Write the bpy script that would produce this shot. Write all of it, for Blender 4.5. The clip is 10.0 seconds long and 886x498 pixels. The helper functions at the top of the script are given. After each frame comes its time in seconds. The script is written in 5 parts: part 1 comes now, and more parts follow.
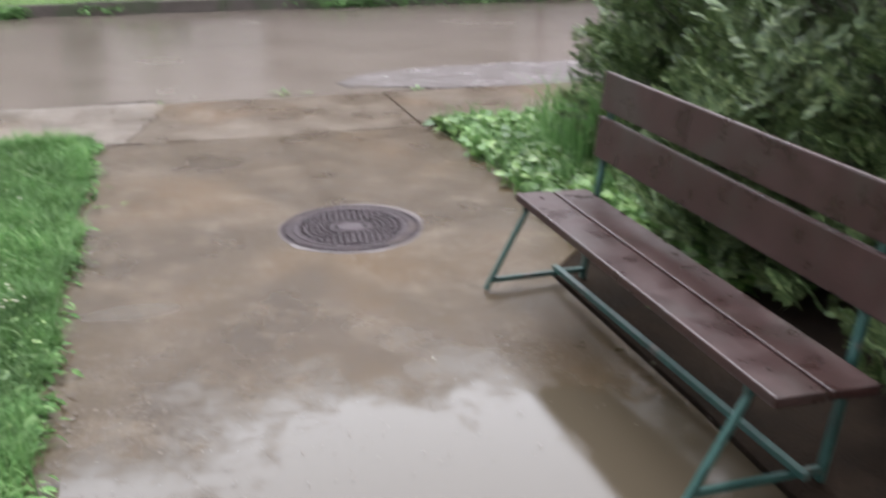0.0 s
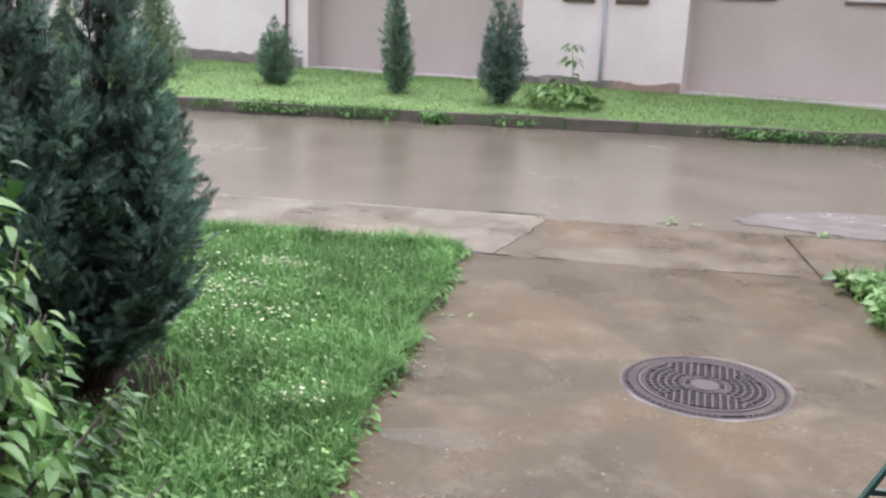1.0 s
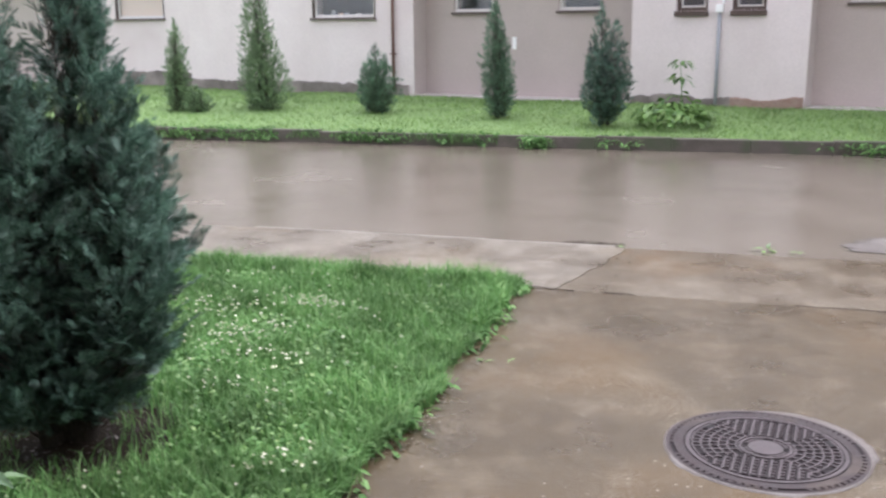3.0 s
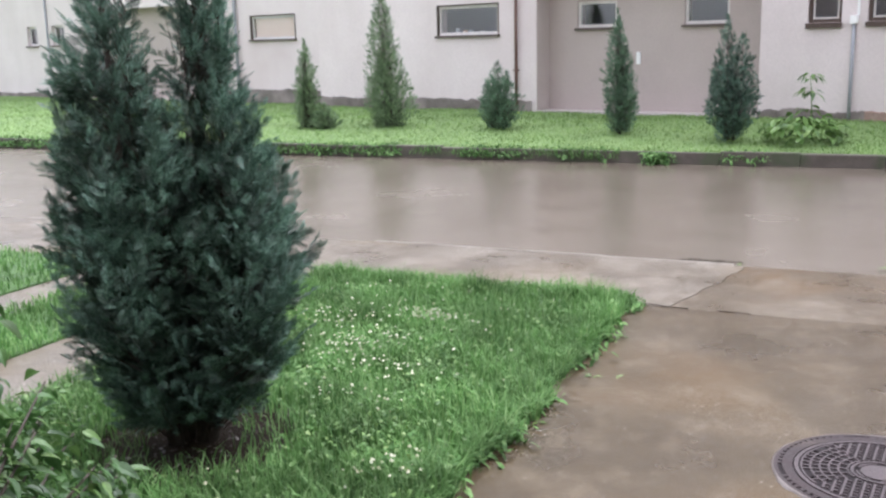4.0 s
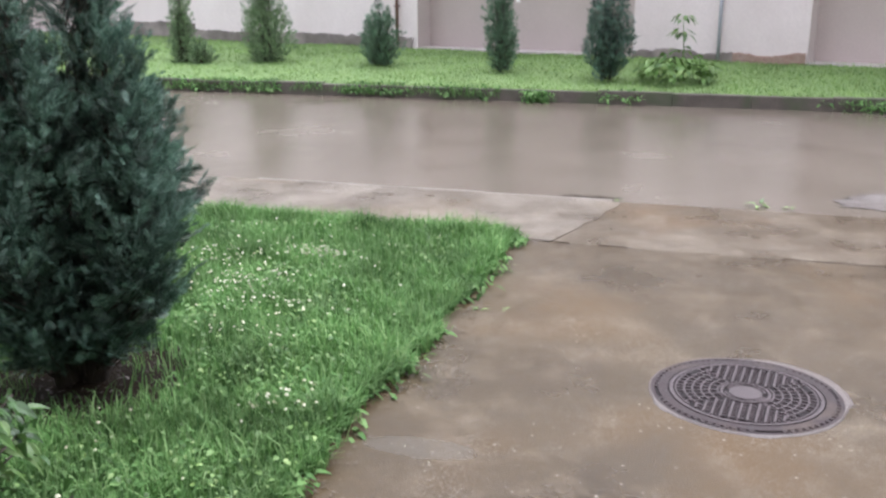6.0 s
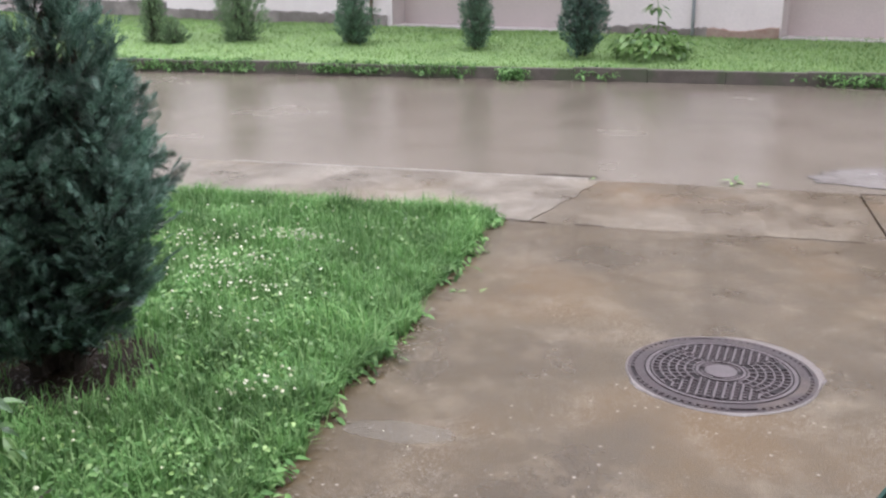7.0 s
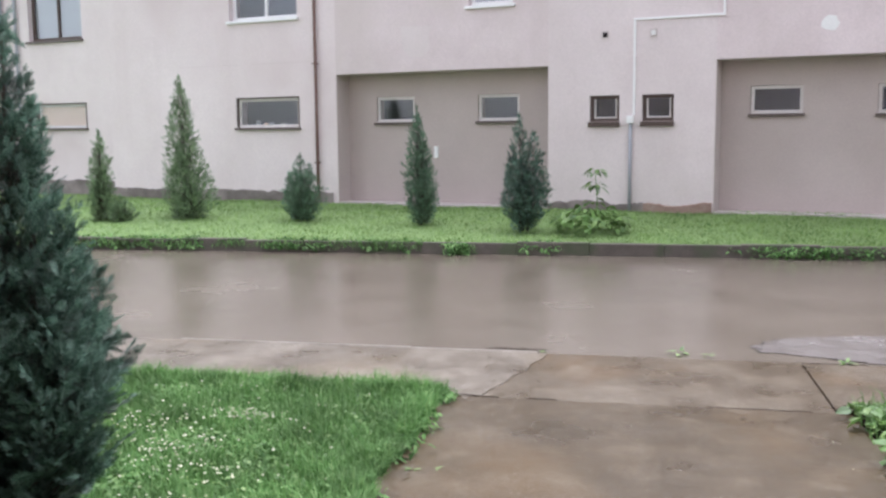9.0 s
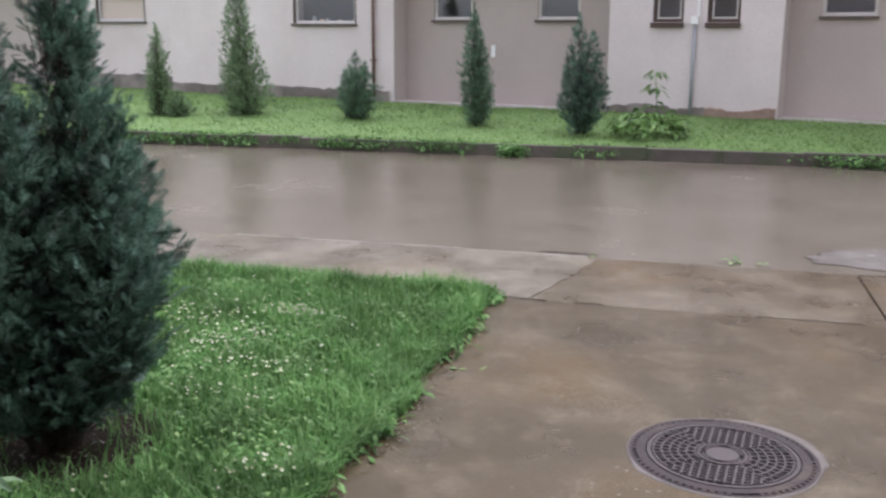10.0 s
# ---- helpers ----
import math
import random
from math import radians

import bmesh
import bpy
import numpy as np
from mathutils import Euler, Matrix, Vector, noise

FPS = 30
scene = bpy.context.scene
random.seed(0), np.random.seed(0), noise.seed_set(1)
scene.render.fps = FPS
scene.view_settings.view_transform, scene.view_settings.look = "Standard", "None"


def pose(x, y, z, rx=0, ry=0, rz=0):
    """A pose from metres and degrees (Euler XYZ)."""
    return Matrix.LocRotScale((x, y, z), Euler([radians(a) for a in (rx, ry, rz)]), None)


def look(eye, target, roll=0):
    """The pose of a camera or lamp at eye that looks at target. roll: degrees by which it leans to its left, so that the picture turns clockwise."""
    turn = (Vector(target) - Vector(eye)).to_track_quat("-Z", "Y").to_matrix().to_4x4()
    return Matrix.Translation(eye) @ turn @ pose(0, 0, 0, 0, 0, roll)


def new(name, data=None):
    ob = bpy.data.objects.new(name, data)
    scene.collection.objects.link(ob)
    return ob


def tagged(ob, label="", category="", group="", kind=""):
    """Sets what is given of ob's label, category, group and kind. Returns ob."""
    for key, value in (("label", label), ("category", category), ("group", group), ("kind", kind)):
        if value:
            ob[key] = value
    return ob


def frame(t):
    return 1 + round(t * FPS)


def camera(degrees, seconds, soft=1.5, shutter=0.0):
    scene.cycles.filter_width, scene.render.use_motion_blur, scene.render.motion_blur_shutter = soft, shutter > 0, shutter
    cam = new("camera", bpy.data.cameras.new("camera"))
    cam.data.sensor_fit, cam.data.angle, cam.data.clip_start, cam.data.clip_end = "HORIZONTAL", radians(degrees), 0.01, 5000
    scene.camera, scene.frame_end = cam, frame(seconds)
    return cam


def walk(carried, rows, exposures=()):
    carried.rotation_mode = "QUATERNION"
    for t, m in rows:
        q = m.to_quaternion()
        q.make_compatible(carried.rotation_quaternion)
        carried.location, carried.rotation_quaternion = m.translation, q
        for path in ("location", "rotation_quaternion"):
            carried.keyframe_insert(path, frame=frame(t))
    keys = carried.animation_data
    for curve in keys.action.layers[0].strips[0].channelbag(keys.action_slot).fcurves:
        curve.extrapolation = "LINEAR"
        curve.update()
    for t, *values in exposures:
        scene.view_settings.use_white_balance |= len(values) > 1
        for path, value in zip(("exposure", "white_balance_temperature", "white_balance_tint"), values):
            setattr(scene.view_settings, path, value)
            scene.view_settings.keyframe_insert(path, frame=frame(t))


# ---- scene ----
cam = camera(48.7, 10.0, soft=2.4, shutter=0.25)
PATH = [
    (0, (0.347, -5.011, 1.786), (0.404, -3.142, 1.073), 0.2),
    (0.2, (0.355, -4.88, 1.752), (0.228, -2.982, 1.135), -0.8),
    (0.3, (0.375, -4.826, 1.776), (0.194, -2.927, 1.175), -0.9),
    (0.5, (0.357, -4.737, 1.727), (0.059, -2.835, 1.184), 1.9),
    (0.7, (0.385, -4.602, 1.723), (-0.13, -2.732, 1.238), 3.4),
    (1, (0.481, -4.388, 1.681), (-0.26, -2.597, 1.19), 2.2),
    (1.5, (0.518, -4.241, 1.702), (-0.287, -2.478, 1.209), -1.2),
    (2, (0.557, -4.038, 1.663), (-0.236, -2.265, 1.185), -0.2),
    (2.5, (0.774, -3.881, 1.668), (-0.144, -2.165, 1.209), 3.1),
    (3, (0.744, -3.694, 1.625), (-0.255, -2.019, 1.181), -0.5),
    (3.2, (0.781, -3.704, 1.622), (-0.337, -2.101, 1.198), -1.0),
    (4.3, (0.859, -3.759, 1.661), (-0.354, -2.223, 1.251), -1.4),
    (4.5, (0.843, -3.778, 1.665), (-0.325, -2.209, 1.25), -1.8),
    (5, (0.868, -3.807, 1.666), (-0.269, -2.226, 1.208), -1.5),
    (5.5, (0.841, -3.778, 1.648), (-0.192, -2.136, 1.16), 0.1),
    (6, (0.849, -3.816, 1.654), (-0.144, -2.165, 1.118), -0.1),
    (6.2, (0.84, -3.804, 1.671), (-0.129, -2.157, 1.081), -0.7),
    (7.3, (0.853, -3.811, 1.69), (-0.087, -2.139, 1.125), -0.6),
    (7.5, (0.836, -3.85, 1.714), (-0.088, -2.158, 1.184), -0.9),
    (8, (0.857, -3.863, 1.729), (-0.04, -2.116, 1.351), -0.5),
    (8.5, (0.882, -3.916, 1.732), (-0.01, -2.143, 1.487), 0.4),
    (8.7, (0.86, -3.9, 1.722), (0.007, -2.108, 1.473), 0.0),
    (9, (0.832, -3.871, 1.718), (-0.047, -2.091, 1.477), -0.6),
    (9.3, (0.815, -3.81, 1.692), (-0.207, -2.113, 1.42), -0.8),
    (9.5, (0.815, -3.799, 1.687), (-0.264, -2.153, 1.334), 0.1),
    (10, (0.847, -3.831, 1.715), (-0.116, -2.134, 1.276), 0.2),
]
walk(cam, [(t, look(eye, target, roll)) for t, eye, target, roll in PATH], exposures=((0, 1.58, 6080, 13.5), (0.5, 1.86, 6080, 13.5), (1.2, 1.71, 6080, 14), (2, 1.66, 6080, 14), (5, 1.67, 6080, 14.5), (7.5, 1.70, 6080, 14.5), (8.5, 1.64, 6080, 14.5), (9, 1.52, 6080, 14.5), (9.5, 1.34, 6080, 14), (10, 1.26, 6080, 14.5)))

# ---------- world, sun ----------
world = bpy.data.worlds.new("overcast_sky")
scene.world = world
world.use_nodes = True
wn, wl = world.node_tree.nodes, world.node_tree.links
sky = wn.new("ShaderNodeTexSky")
sky.sky_type, sky.sun_disc = "NISHITA", False
sky.sun_elevation, sky.sun_rotation = radians(67), radians(5)
sky.air_density, sky.dust_density, sky.ozone_density = 1.0, 1.0, 1.0
grey = wn.new("ShaderNodeHueSaturation")
grey.inputs["Saturation"].default_value = 0.18
wl.new(sky.outputs[0], grey.inputs["Color"])
wl.new(grey.outputs[0], wn["Background"].inputs["Color"])
wn["Background"].inputs["Strength"].default_value = 0.15

sun_data = bpy.data.lights.new("veiled_sun", "SUN")
sun_data.energy, sun_data.angle, sun_data.color = 2.2, radians(80), (1.0, 0.975, 0.955)
sun = new("veiled_sun", sun_data)
sun.matrix_world = look((1, 10.6, 25), (0, 0, 0))

# ---------- frame of the near plot: u along the road, v across it ----------
TURN = radians(14)
CU, SU = math.cos(TURN), math.sin(TURN)


def W(u, v, z=0.0):
    return Vector((u * CU - v * SU, u * SU + v * CU, z))


def plot(u, v, z=0.0, turn=0.0):
    p = W(u, v, z)
    return pose(p.x, p.y, p.z, 0, 0, 14 + turn)


# ---------- materials ----------
def material(name):
    m = bpy.data.materials.new(name)
    m.use_nodes = True
    nt = m.node_tree
    return m, nt.nodes, nt.links, nt.nodes["Principled BSDF"]


def surface(name, dark, light, scale=3.0, fine=60.0, rough=(0.5, 0.8), bump=0.3, depth=0.01, metal=0.0, mottled=0.5, spec=0.5,
            stain=None, stain_scale=0.5, stain_edge=(0.5, 0.65), fine_amount=0.35, streak=None):
    """A weathered surface: broad mottling, fine grain, optional large stains, in metres of world space."""
    m, n, l, b = material(name)
    geo = n.new("ShaderNodeNewGeometry")
    broad = n.new("ShaderNodeTexNoise")
    broad.inputs["Scale"].default_value, broad.inputs["Detail"].default_value, broad.inputs["Roughness"].default_value = scale, 6, 0.6
    grain = n.new("ShaderNodeTexNoise")
    grain.inputs["Scale"].default_value, grain.inputs["Detail"].default_value = fine, 4
    for t in (broad, grain):
        l.new(geo.outputs["Position"], t.inputs["Vector"])
    ramp = n.new("ShaderNodeValToRGB")
    ramp.color_ramp.elements[0].color, ramp.color_ramp.elements[1].color = (*dark, 1), (*light, 1)
    ramp.color_ramp.elements[0].position, ramp.color_ramp.elements[1].position = 0.5 - mottled / 2, 0.5 + mottled / 2
    l.new(broad.outputs[0], ramp.inputs[0])
    gr = n.new("ShaderNodeValToRGB")
    gr.color_ramp.elements[0].color, gr.color_ramp.elements[1].color = (0.45, 0.45, 0.45, 1), (1.35, 1.35, 1.35, 1)
    gr.color_ramp.elements[0].position, gr.color_ramp.elements[1].position = 0.3, 0.7
    l.new(grain.outputs[0], gr.inputs[0])
    mix = n.new("ShaderNodeMix")
    mix.data_type, mix.blend_type = "RGBA", "MULTIPLY"
    mix.inputs[0].default_value = fine_amount
    l.new(ramp.outputs[0], mix.inputs[6])
    l.new(gr.outputs[0], mix.inputs[7])
    out = mix.outputs[2]
    if stain:
        big = n.new("ShaderNodeTexNoise")
        big.inputs["Scale"].default_value, big.inputs["Detail"].default_value = stain_scale, 5
        l.new(geo.outputs["Position"], big.inputs["Vector"])
        edge = n.new("ShaderNodeMapRange")
        edge.inputs[1].default_value, edge.inputs[2].default_value = stain_edge
        l.new(big.outputs[0], edge.inputs[0])
        st = n.new("ShaderNodeMix")
        st.data_type = "RGBA"
        st.inputs[7].default_value = (*stain, 1)
        l.new(edge.outputs[0], st.inputs[0])
        l.new(out, st.inputs[6])
        out = st.outputs[2]
    if streak:
        mp = n.new("ShaderNodeMapping")
        mp.inputs["Scale"].default_value = (1.1, 1.1, 0.16)
        l.new(geo.outputs["Position"], mp.inputs["Vector"])
        run = n.new("ShaderNodeTexNoise")
        run.inputs["Scale"].default_value, run.inputs["Detail"].default_value = 1.0, 7
        l.new(mp.outputs[0], run.inputs["Vector"])
        re = n.new("ShaderNodeMapRange")
        re.inputs[1].default_value, re.inputs[2].default_value, re.inputs[4].default_value = 0.48, 0.75, 0.4
        l.new(run.outputs[0], re.inputs[0])
        sk = n.new("ShaderNodeMix")
        sk.data_type = "RGBA"
        sk.inputs[7].default_value = (*streak, 1)
        l.new(re.outputs[0], sk.inputs[0])
        l.new(out, sk.inputs[6])
        out = sk.outputs[2]
    l.new(out, b.inputs["Base Color"])
    rr = n.new("ShaderNodeMapRange")
    rr.inputs[1].default_value, rr.inputs[2].default_value = 0.35, 0.65
    rr.inputs[3].default_value, rr.inputs[4].default_value = rough
    l.new(broad.outputs[0], rr.inputs[0])
    l.new(rr.outputs[0], b.inputs["Roughness"])
    b.inputs["Metallic"].default_value = metal
    b.inputs["Specular IOR Level"].default_value = spec
    if bump:
        bp = n.new("ShaderNodeBump")
        bp.inputs["Strength"].default_value, bp.inputs["Distance"].default_value = bump, depth
        l.new(grain.outputs[0], bp.inputs["Height"])
        l.new(bp.outputs[0], b.inputs["Normal"])
    return m


def leafy(name, colours, rough=0.5, transmit=0.15, spec=0.35, clump=(2.2, 0.6, 1.3)):
    """Foliage: each leaf or blade takes its own colour, with a faint glow of light through it."""
    m, n, l, b = material(name)
    geo = n.new("ShaderNodeNewGeometry")
    ramp = n.new("ShaderNodeValToRGB")
    while len(ramp.color_ramp.elements) < len(colours):
        ramp.color_ramp.elements.new(0.5)
    for i, c in enumerate(colours):
        e = ramp.color_ramp.elements[i]
        e.position, e.color = i / (len(colours) - 1), (*c, 1)
    l.new(geo.outputs["Random Per Island"], ramp.inputs[0])
    broad = n.new("ShaderNodeTexNoise")
    broad.inputs["Scale"].default_value, broad.inputs["Detail"].default_value = clump[0], 3
    l.new(geo.outputs["Position"], broad.inputs["Vector"])
    mr = n.new("ShaderNodeMapRange")
    mr.inputs[1].default_value, mr.inputs[2].default_value, mr.inputs[3].default_value, mr.inputs[4].default_value = 0.32, 0.68, clump[1], clump[2]
    l.new(broad.outputs[0], mr.inputs[0])
    mix = n.new("ShaderNodeMix")
    mix.data_type, mix.blend_type = "RGBA", "MULTIPLY"
    mix.inputs[0].default_value = 1.0
    l.new(ramp.outputs[0], mix.inputs[6])
    l.new(mr.outputs[0], mix.inputs[7])
    l.new(mix.outputs[2], b.inputs["Base Color"])
    b.inputs["Roughness"].default_value = rough
    b.inputs["Specular IOR Level"].default_value = spec
    if transmit:
        tr = n.new("ShaderNodeBsdfTranslucent")
        l.new(mix.outputs[2], tr.inputs["Color"])
        ms = n.new("ShaderNodeMixShader")
        ms.inputs[0].default_value = transmit
        l.new(b.outputs[0], ms.inputs[1])
        l.new(tr.outputs[0], ms.inputs[2])
        l.new(ms.outputs[0], n["Material Output"].inputs["Surface"])
    return m


def simple(name, colour, rough=0.5, metal=0.0, spec=0.5, vary=0.25, scale=25.0):
    return surface(name, tuple(c * (1 - vary) for c in colour), tuple(min(1, c * (1 + vary)) for c in colour), scale=scale, fine=scale * 12,
                   rough=(rough * 0.8, min(1, rough * 1.2)), bump=0.15, depth=0.002, metal=metal, spec=spec, fine_amount=0.2)


def wet_ground(name, dark, light, rough, scale, ripple=0.04, grit=0.25, stain=None, speck=None, pale=None, pool=False, spec=0.5):
    """Rain-soaked paving: mottled colour, a film of water that comes and goes, fine grit."""
    m = surface(name, dark, light, scale=scale, fine=140, rough=rough, bump=grit, depth=0.004, stain=stain, stain_scale=0.9,
                stain_edge=(0.52, 0.66), fine_amount=0.6, mottled=0.42, spec=spec)
    n, l = m.node_tree.nodes, m.node_tree.links
    b = n["Principled BSDF"]
    geo = [x for x in n if x.type == "NEW_GEOMETRY"][0]
    if pale:
        # worn patches where the aggregate shows, blotchy at hand size and broken up by grain
        spots = n.new("ShaderNodeTexNoise")
        spots.inputs["Scale"].default_value, spots.inputs["Detail"].default_value, spots.inputs["Roughness"].default_value = 3.1, 9, 0.72
        l.new(geo.outputs["Position"], spots.inputs["Vector"])
        rg = n.new("ShaderNodeMapRange")
        rg.inputs[1].default_value, rg.inputs[2].default_value, rg.inputs[4].default_value = 0.50, 0.68, 0.85
        l.new(spots.outputs[0], rg.inputs[0])
        old = b.inputs["Base Color"].links[0].from_socket
        mp = n.new("ShaderNodeMix")
        mp.data_type = "RGBA"
        mp.inputs[7].default_value = (*pale, 1)
        l.new(rg.outputs[0], mp.inputs[0])
        l.new(old, mp.inputs[6])
        l.new(mp.outputs[2], b.inputs["Base Color"])
    if speck:
        # scattered pebbles, then finer aggregate that shows only in worn patches
        worn = n.new("ShaderNodeTexNoise")
        worn.inputs["Scale"].default_value, worn.inputs["Detail"].default_value = 1.7, 6
        l.new(geo.outputs["Position"], worn.inputs["Vector"])
        bare = n.new("ShaderNodeMapRange")
        bare.inputs[1].default_value, bare.inputs[2].default_value, bare.inputs[4].default_value = 0.44, 0.60, 0.6
        l.new(worn.outputs[0], bare.inputs[0])
        for size, share, spread in ((24, 0.84, None), (75, 0.45, bare), (150, 0.5, bare)):
            vor = n.new("ShaderNodeTexVoronoi")
            vor.inputs["Scale"].default_value = size
            l.new(geo.outputs["Position"], vor.inputs["Vector"])
            near = n.new("ShaderNodeMapRange")
            near.inputs[1].default_value, near.inputs[2].default_value, near.inputs[3].default_value, near.inputs[4].default_value = (0.09, 0.2, 0.8, 0) if spread is None else (0.15, 0.42, 1, 0)
            l.new(vor.outputs["Distance"], near.inputs[0])
            pick = n.new("ShaderNodeSeparateColor")
            l.new(vor.outputs["Color"], pick.inputs[0])
            few = n.new("ShaderNodeMath")
            few.operation = "GREATER_THAN"
            few.inputs[1].default_value = share
            l.new(pick.outputs[0], few.inputs[0])
            both = n.new("ShaderNodeMath")
            both.operation = "MULTIPLY"
            l.new(near.outputs[0], both.inputs[0])
            l.new(few.outputs[0], both.inputs[1])
            amount = both.outputs[0]
            if spread is not None:
                where = n.new("ShaderNodeMath")
                where.operation = "MULTIPLY"
                l.new(amount, where.inputs[0])
                l.new(spread.outputs[0], where.inputs[1])
                amount = where.outputs[0]
            old = b.inputs["Base Color"].links[0].from_socket
            mx = n.new("ShaderNodeMix")
            mx.data_type = "RGBA"
            mx.inputs[7].default_value = (*[c * (1.0 if spread is None else 0.9) for c in speck], 1)
            l.new(amount, mx.inputs[0])
            l.new(old, mx.inputs[6])
            l.new(mx.outputs[2], b.inputs["Base Color"])
    if pool:
        # standing rainwater in the hollow of the path, with a broken, feathered rim
        rim = n.new("ShaderNodeTexNoise")
        rim.inputs["Scale"].default_value, rim.inputs["Detail"].default_value, rim.inputs["Roughness"].default_value = 2.4, 8, 0.65
        l.new(geo.outputs["Position"], rim.inputs["Vector"])
        mask = None
        for (hu, hv), (ru, rv), full in (((-0.22, -3.5), (1.68, 2.05), 1.0), ((-1.15, -0.83), (0.25, 0.085), 0.55)):
            sub = n.new("ShaderNodeVectorMath")
            sub.operation = "SUBTRACT"
            sub.inputs[1].default_value = W(hu, hv)
            l.new(geo.outputs["Position"], sub.inputs[0])
            rot = n.new("ShaderNodeVectorRotate")
            rot.rotation_type = "Z_AXIS"
            rot.inputs["Angle"].default_value = -TURN
            l.new(sub.outputs[0], rot.inputs["Vector"])
            mul = n.new("ShaderNodeVectorMath")
            mul.operation = "MULTIPLY"
            mul.inputs[1].default_value = (1 / ru, 1 / rv, 0)
            l.new(rot.outputs[0], mul.inputs[0])
            ln = n.new("ShaderNodeVectorMath")
            ln.operation = "LENGTH"
            l.new(mul.outputs[0], ln.inputs[0])
            add = n.new("ShaderNodeMath")
            add.operation = "MULTIPLY_ADD"
            add.inputs[1].default_value = 1.15
            l.new(rim.outputs[0], add.inputs[0])
            l.new(ln.outputs["Value"], add.inputs[2])
            wet = n.new("ShaderNodeMapRange")
            wet.interpolation_type = "SMOOTHSTEP"
            wet.inputs[1].default_value, wet.inputs[2].default_value, wet.inputs[3].default_value, wet.inputs[4].default_value = 1.32, 1.60, full, 0
            l.new(add.outputs[0], wet.inputs[0])
            if mask is None:
                mask = wet
            else:
                top = n.new("ShaderNodeMath")
                top.operation = "MAXIMUM"
                l.new(mask.outputs[0], top.inputs[0])
                l.new(wet.outputs[0], top.inputs[1])
                mask = top
        old = b.inputs["Base Color"].links[0].from_socket
        wc = n.new("ShaderNodeMix")
        wc.data_type = "RGBA"
        wc.inputs[7].default_value = (0.055, 0.045, 0.03, 1)
        l.new(mask.outputs[0], wc.inputs[0])
        l.new(old, wc.inputs[6])
        l.new(wc.outputs[2], b.inputs["Base Color"])
        old = b.inputs["Roughness"].links[0].from_socket
        wr = n.new("ShaderNodeMix")
        wr.inputs[3].default_value = 0.07
        l.new(mask.outputs[0], wr.inputs[0])
        l.new(old, wr.inputs[2])
        l.new(wr.outputs[0], b.inputs["Roughness"])
        bump = [x for x in n if x.type == "BUMP"][0]
        gloss = n.new("ShaderNodeMapRange")
        gloss.inputs[3].default_value, gloss.inputs[4].default_value = 0.19, 0.27
        l.new(mask.outputs[0], gloss.inputs[0])
        l.new(gloss.outputs[0], b.inputs["Specular IOR Level"])
        calm = n.new("ShaderNodeMapRange")
        calm.inputs[3].default_value, calm.inputs[4].default_value = grit, 0.05
        l.new(mask.outputs[0], calm.inputs[0])
        l.new(calm.outputs[0], bump.inputs["Strength"])
    return m


M_CONCRETE = wet_ground("wet_concrete", (0.033, 0.021, 0.009), (0.072, 0.049, 0.024), (0.22, 0.48), 1.1, grit=0.7, stain=(0.066, 0.038, 0.012), speck=(0.23, 0.20, 0.165), pale=(0.104, 0.078, 0.049), pool=True)
M_STRIP = wet_ground("wet_pale_concrete", (0.066, 0.050, 0.034), (0.120, 0.096, 0.071), (0.26, 0.5), 2.2, grit=0.5, stain=(0.095, 0.068, 0.038), speck=(0.42, 0.40, 0.36), pale=(0.155, 0.13, 0.102), spec=0.36)
M_STRIP_BROWN = wet_ground("wet_brown_concrete", (0.050, 0.035, 0.020), (0.096, 0.071, 0.045), (0.22, 0.46), 1.6, grit=0.45, stain=(0.085, 0.052, 0.024), speck=(0.34, 0.31, 0.27), pale=(0.118, 0.092, 0.063), spec=0.27)
M_ROAD = wet_ground("wet_road", (0.098, 0.080, 0.062), (0.138, 0.115, 0.093), (0.20, 0.28), 0.7, grit=0.10)
M_EDGE = wet_ground("worn_edging", (0.10, 0.083, 0.064), (0.21, 0.185, 0.155), (0.3, 0.5), 3.0, grit=0.5)
# paler than the road: the house wall's reflection is put into the colour
M_ROAD_REFLECTION = wet_ground("pale_road_reflection", (0.115, 0.102, 0.096), (0.185, 0.167, 0.16), (0.15, 0.3), 2.5, grit=0.1)
M_SOIL = surface("wet_soil", (0.011, 0.008, 0.0055), (0.028, 0.020, 0.014), scale=5, fine=80, spec=0.06, rough=(0.8, 0.98), bump=0.8, depth=0.02)
M_TURF = surface("turf_base", (0.042, 0.095, 0.024), (0.09, 0.18, 0.05), scale=4, fine=90, rough=(0.8, 0.95), bump=0.9, depth=0.03)
M_TURF_FAR = surface("lawn_base", (0.115, 0.195, 0.062), (0.19, 0.285, 0.10), scale=4, fine=90, rough=(0.8, 0.95), bump=0.6, depth=0.03)
M_KERB = surface("mossy_kerb", (0.058, 0.049, 0.040), (0.135, 0.118, 0.10), scale=5, fine=60, rough=(0.5, 0.8), bump=0.5, stain=(0.06, 0.072, 0.04), stain_scale=2.0, stain_edge=(0.5, 0.62))
M_GRASS = leafy("grass_blades", [(0.050, 0.118, 0.033), (0.088, 0.192, 0.055), (0.138, 0.268, 0.083), (0.225, 0.35, 0.145)], 0.7, 0.4, 0.25, clump=(2.6, 0.62, 1.35))
M_GRASS_FAR = leafy("lawn_blades", [(0.11, 0.20, 0.06), (0.17, 0.285, 0.09), (0.235, 0.36, 0.12), (0.31, 0.42, 0.17)], 0.65, 0.4, clump=(1.4, 0.72, 1.28))
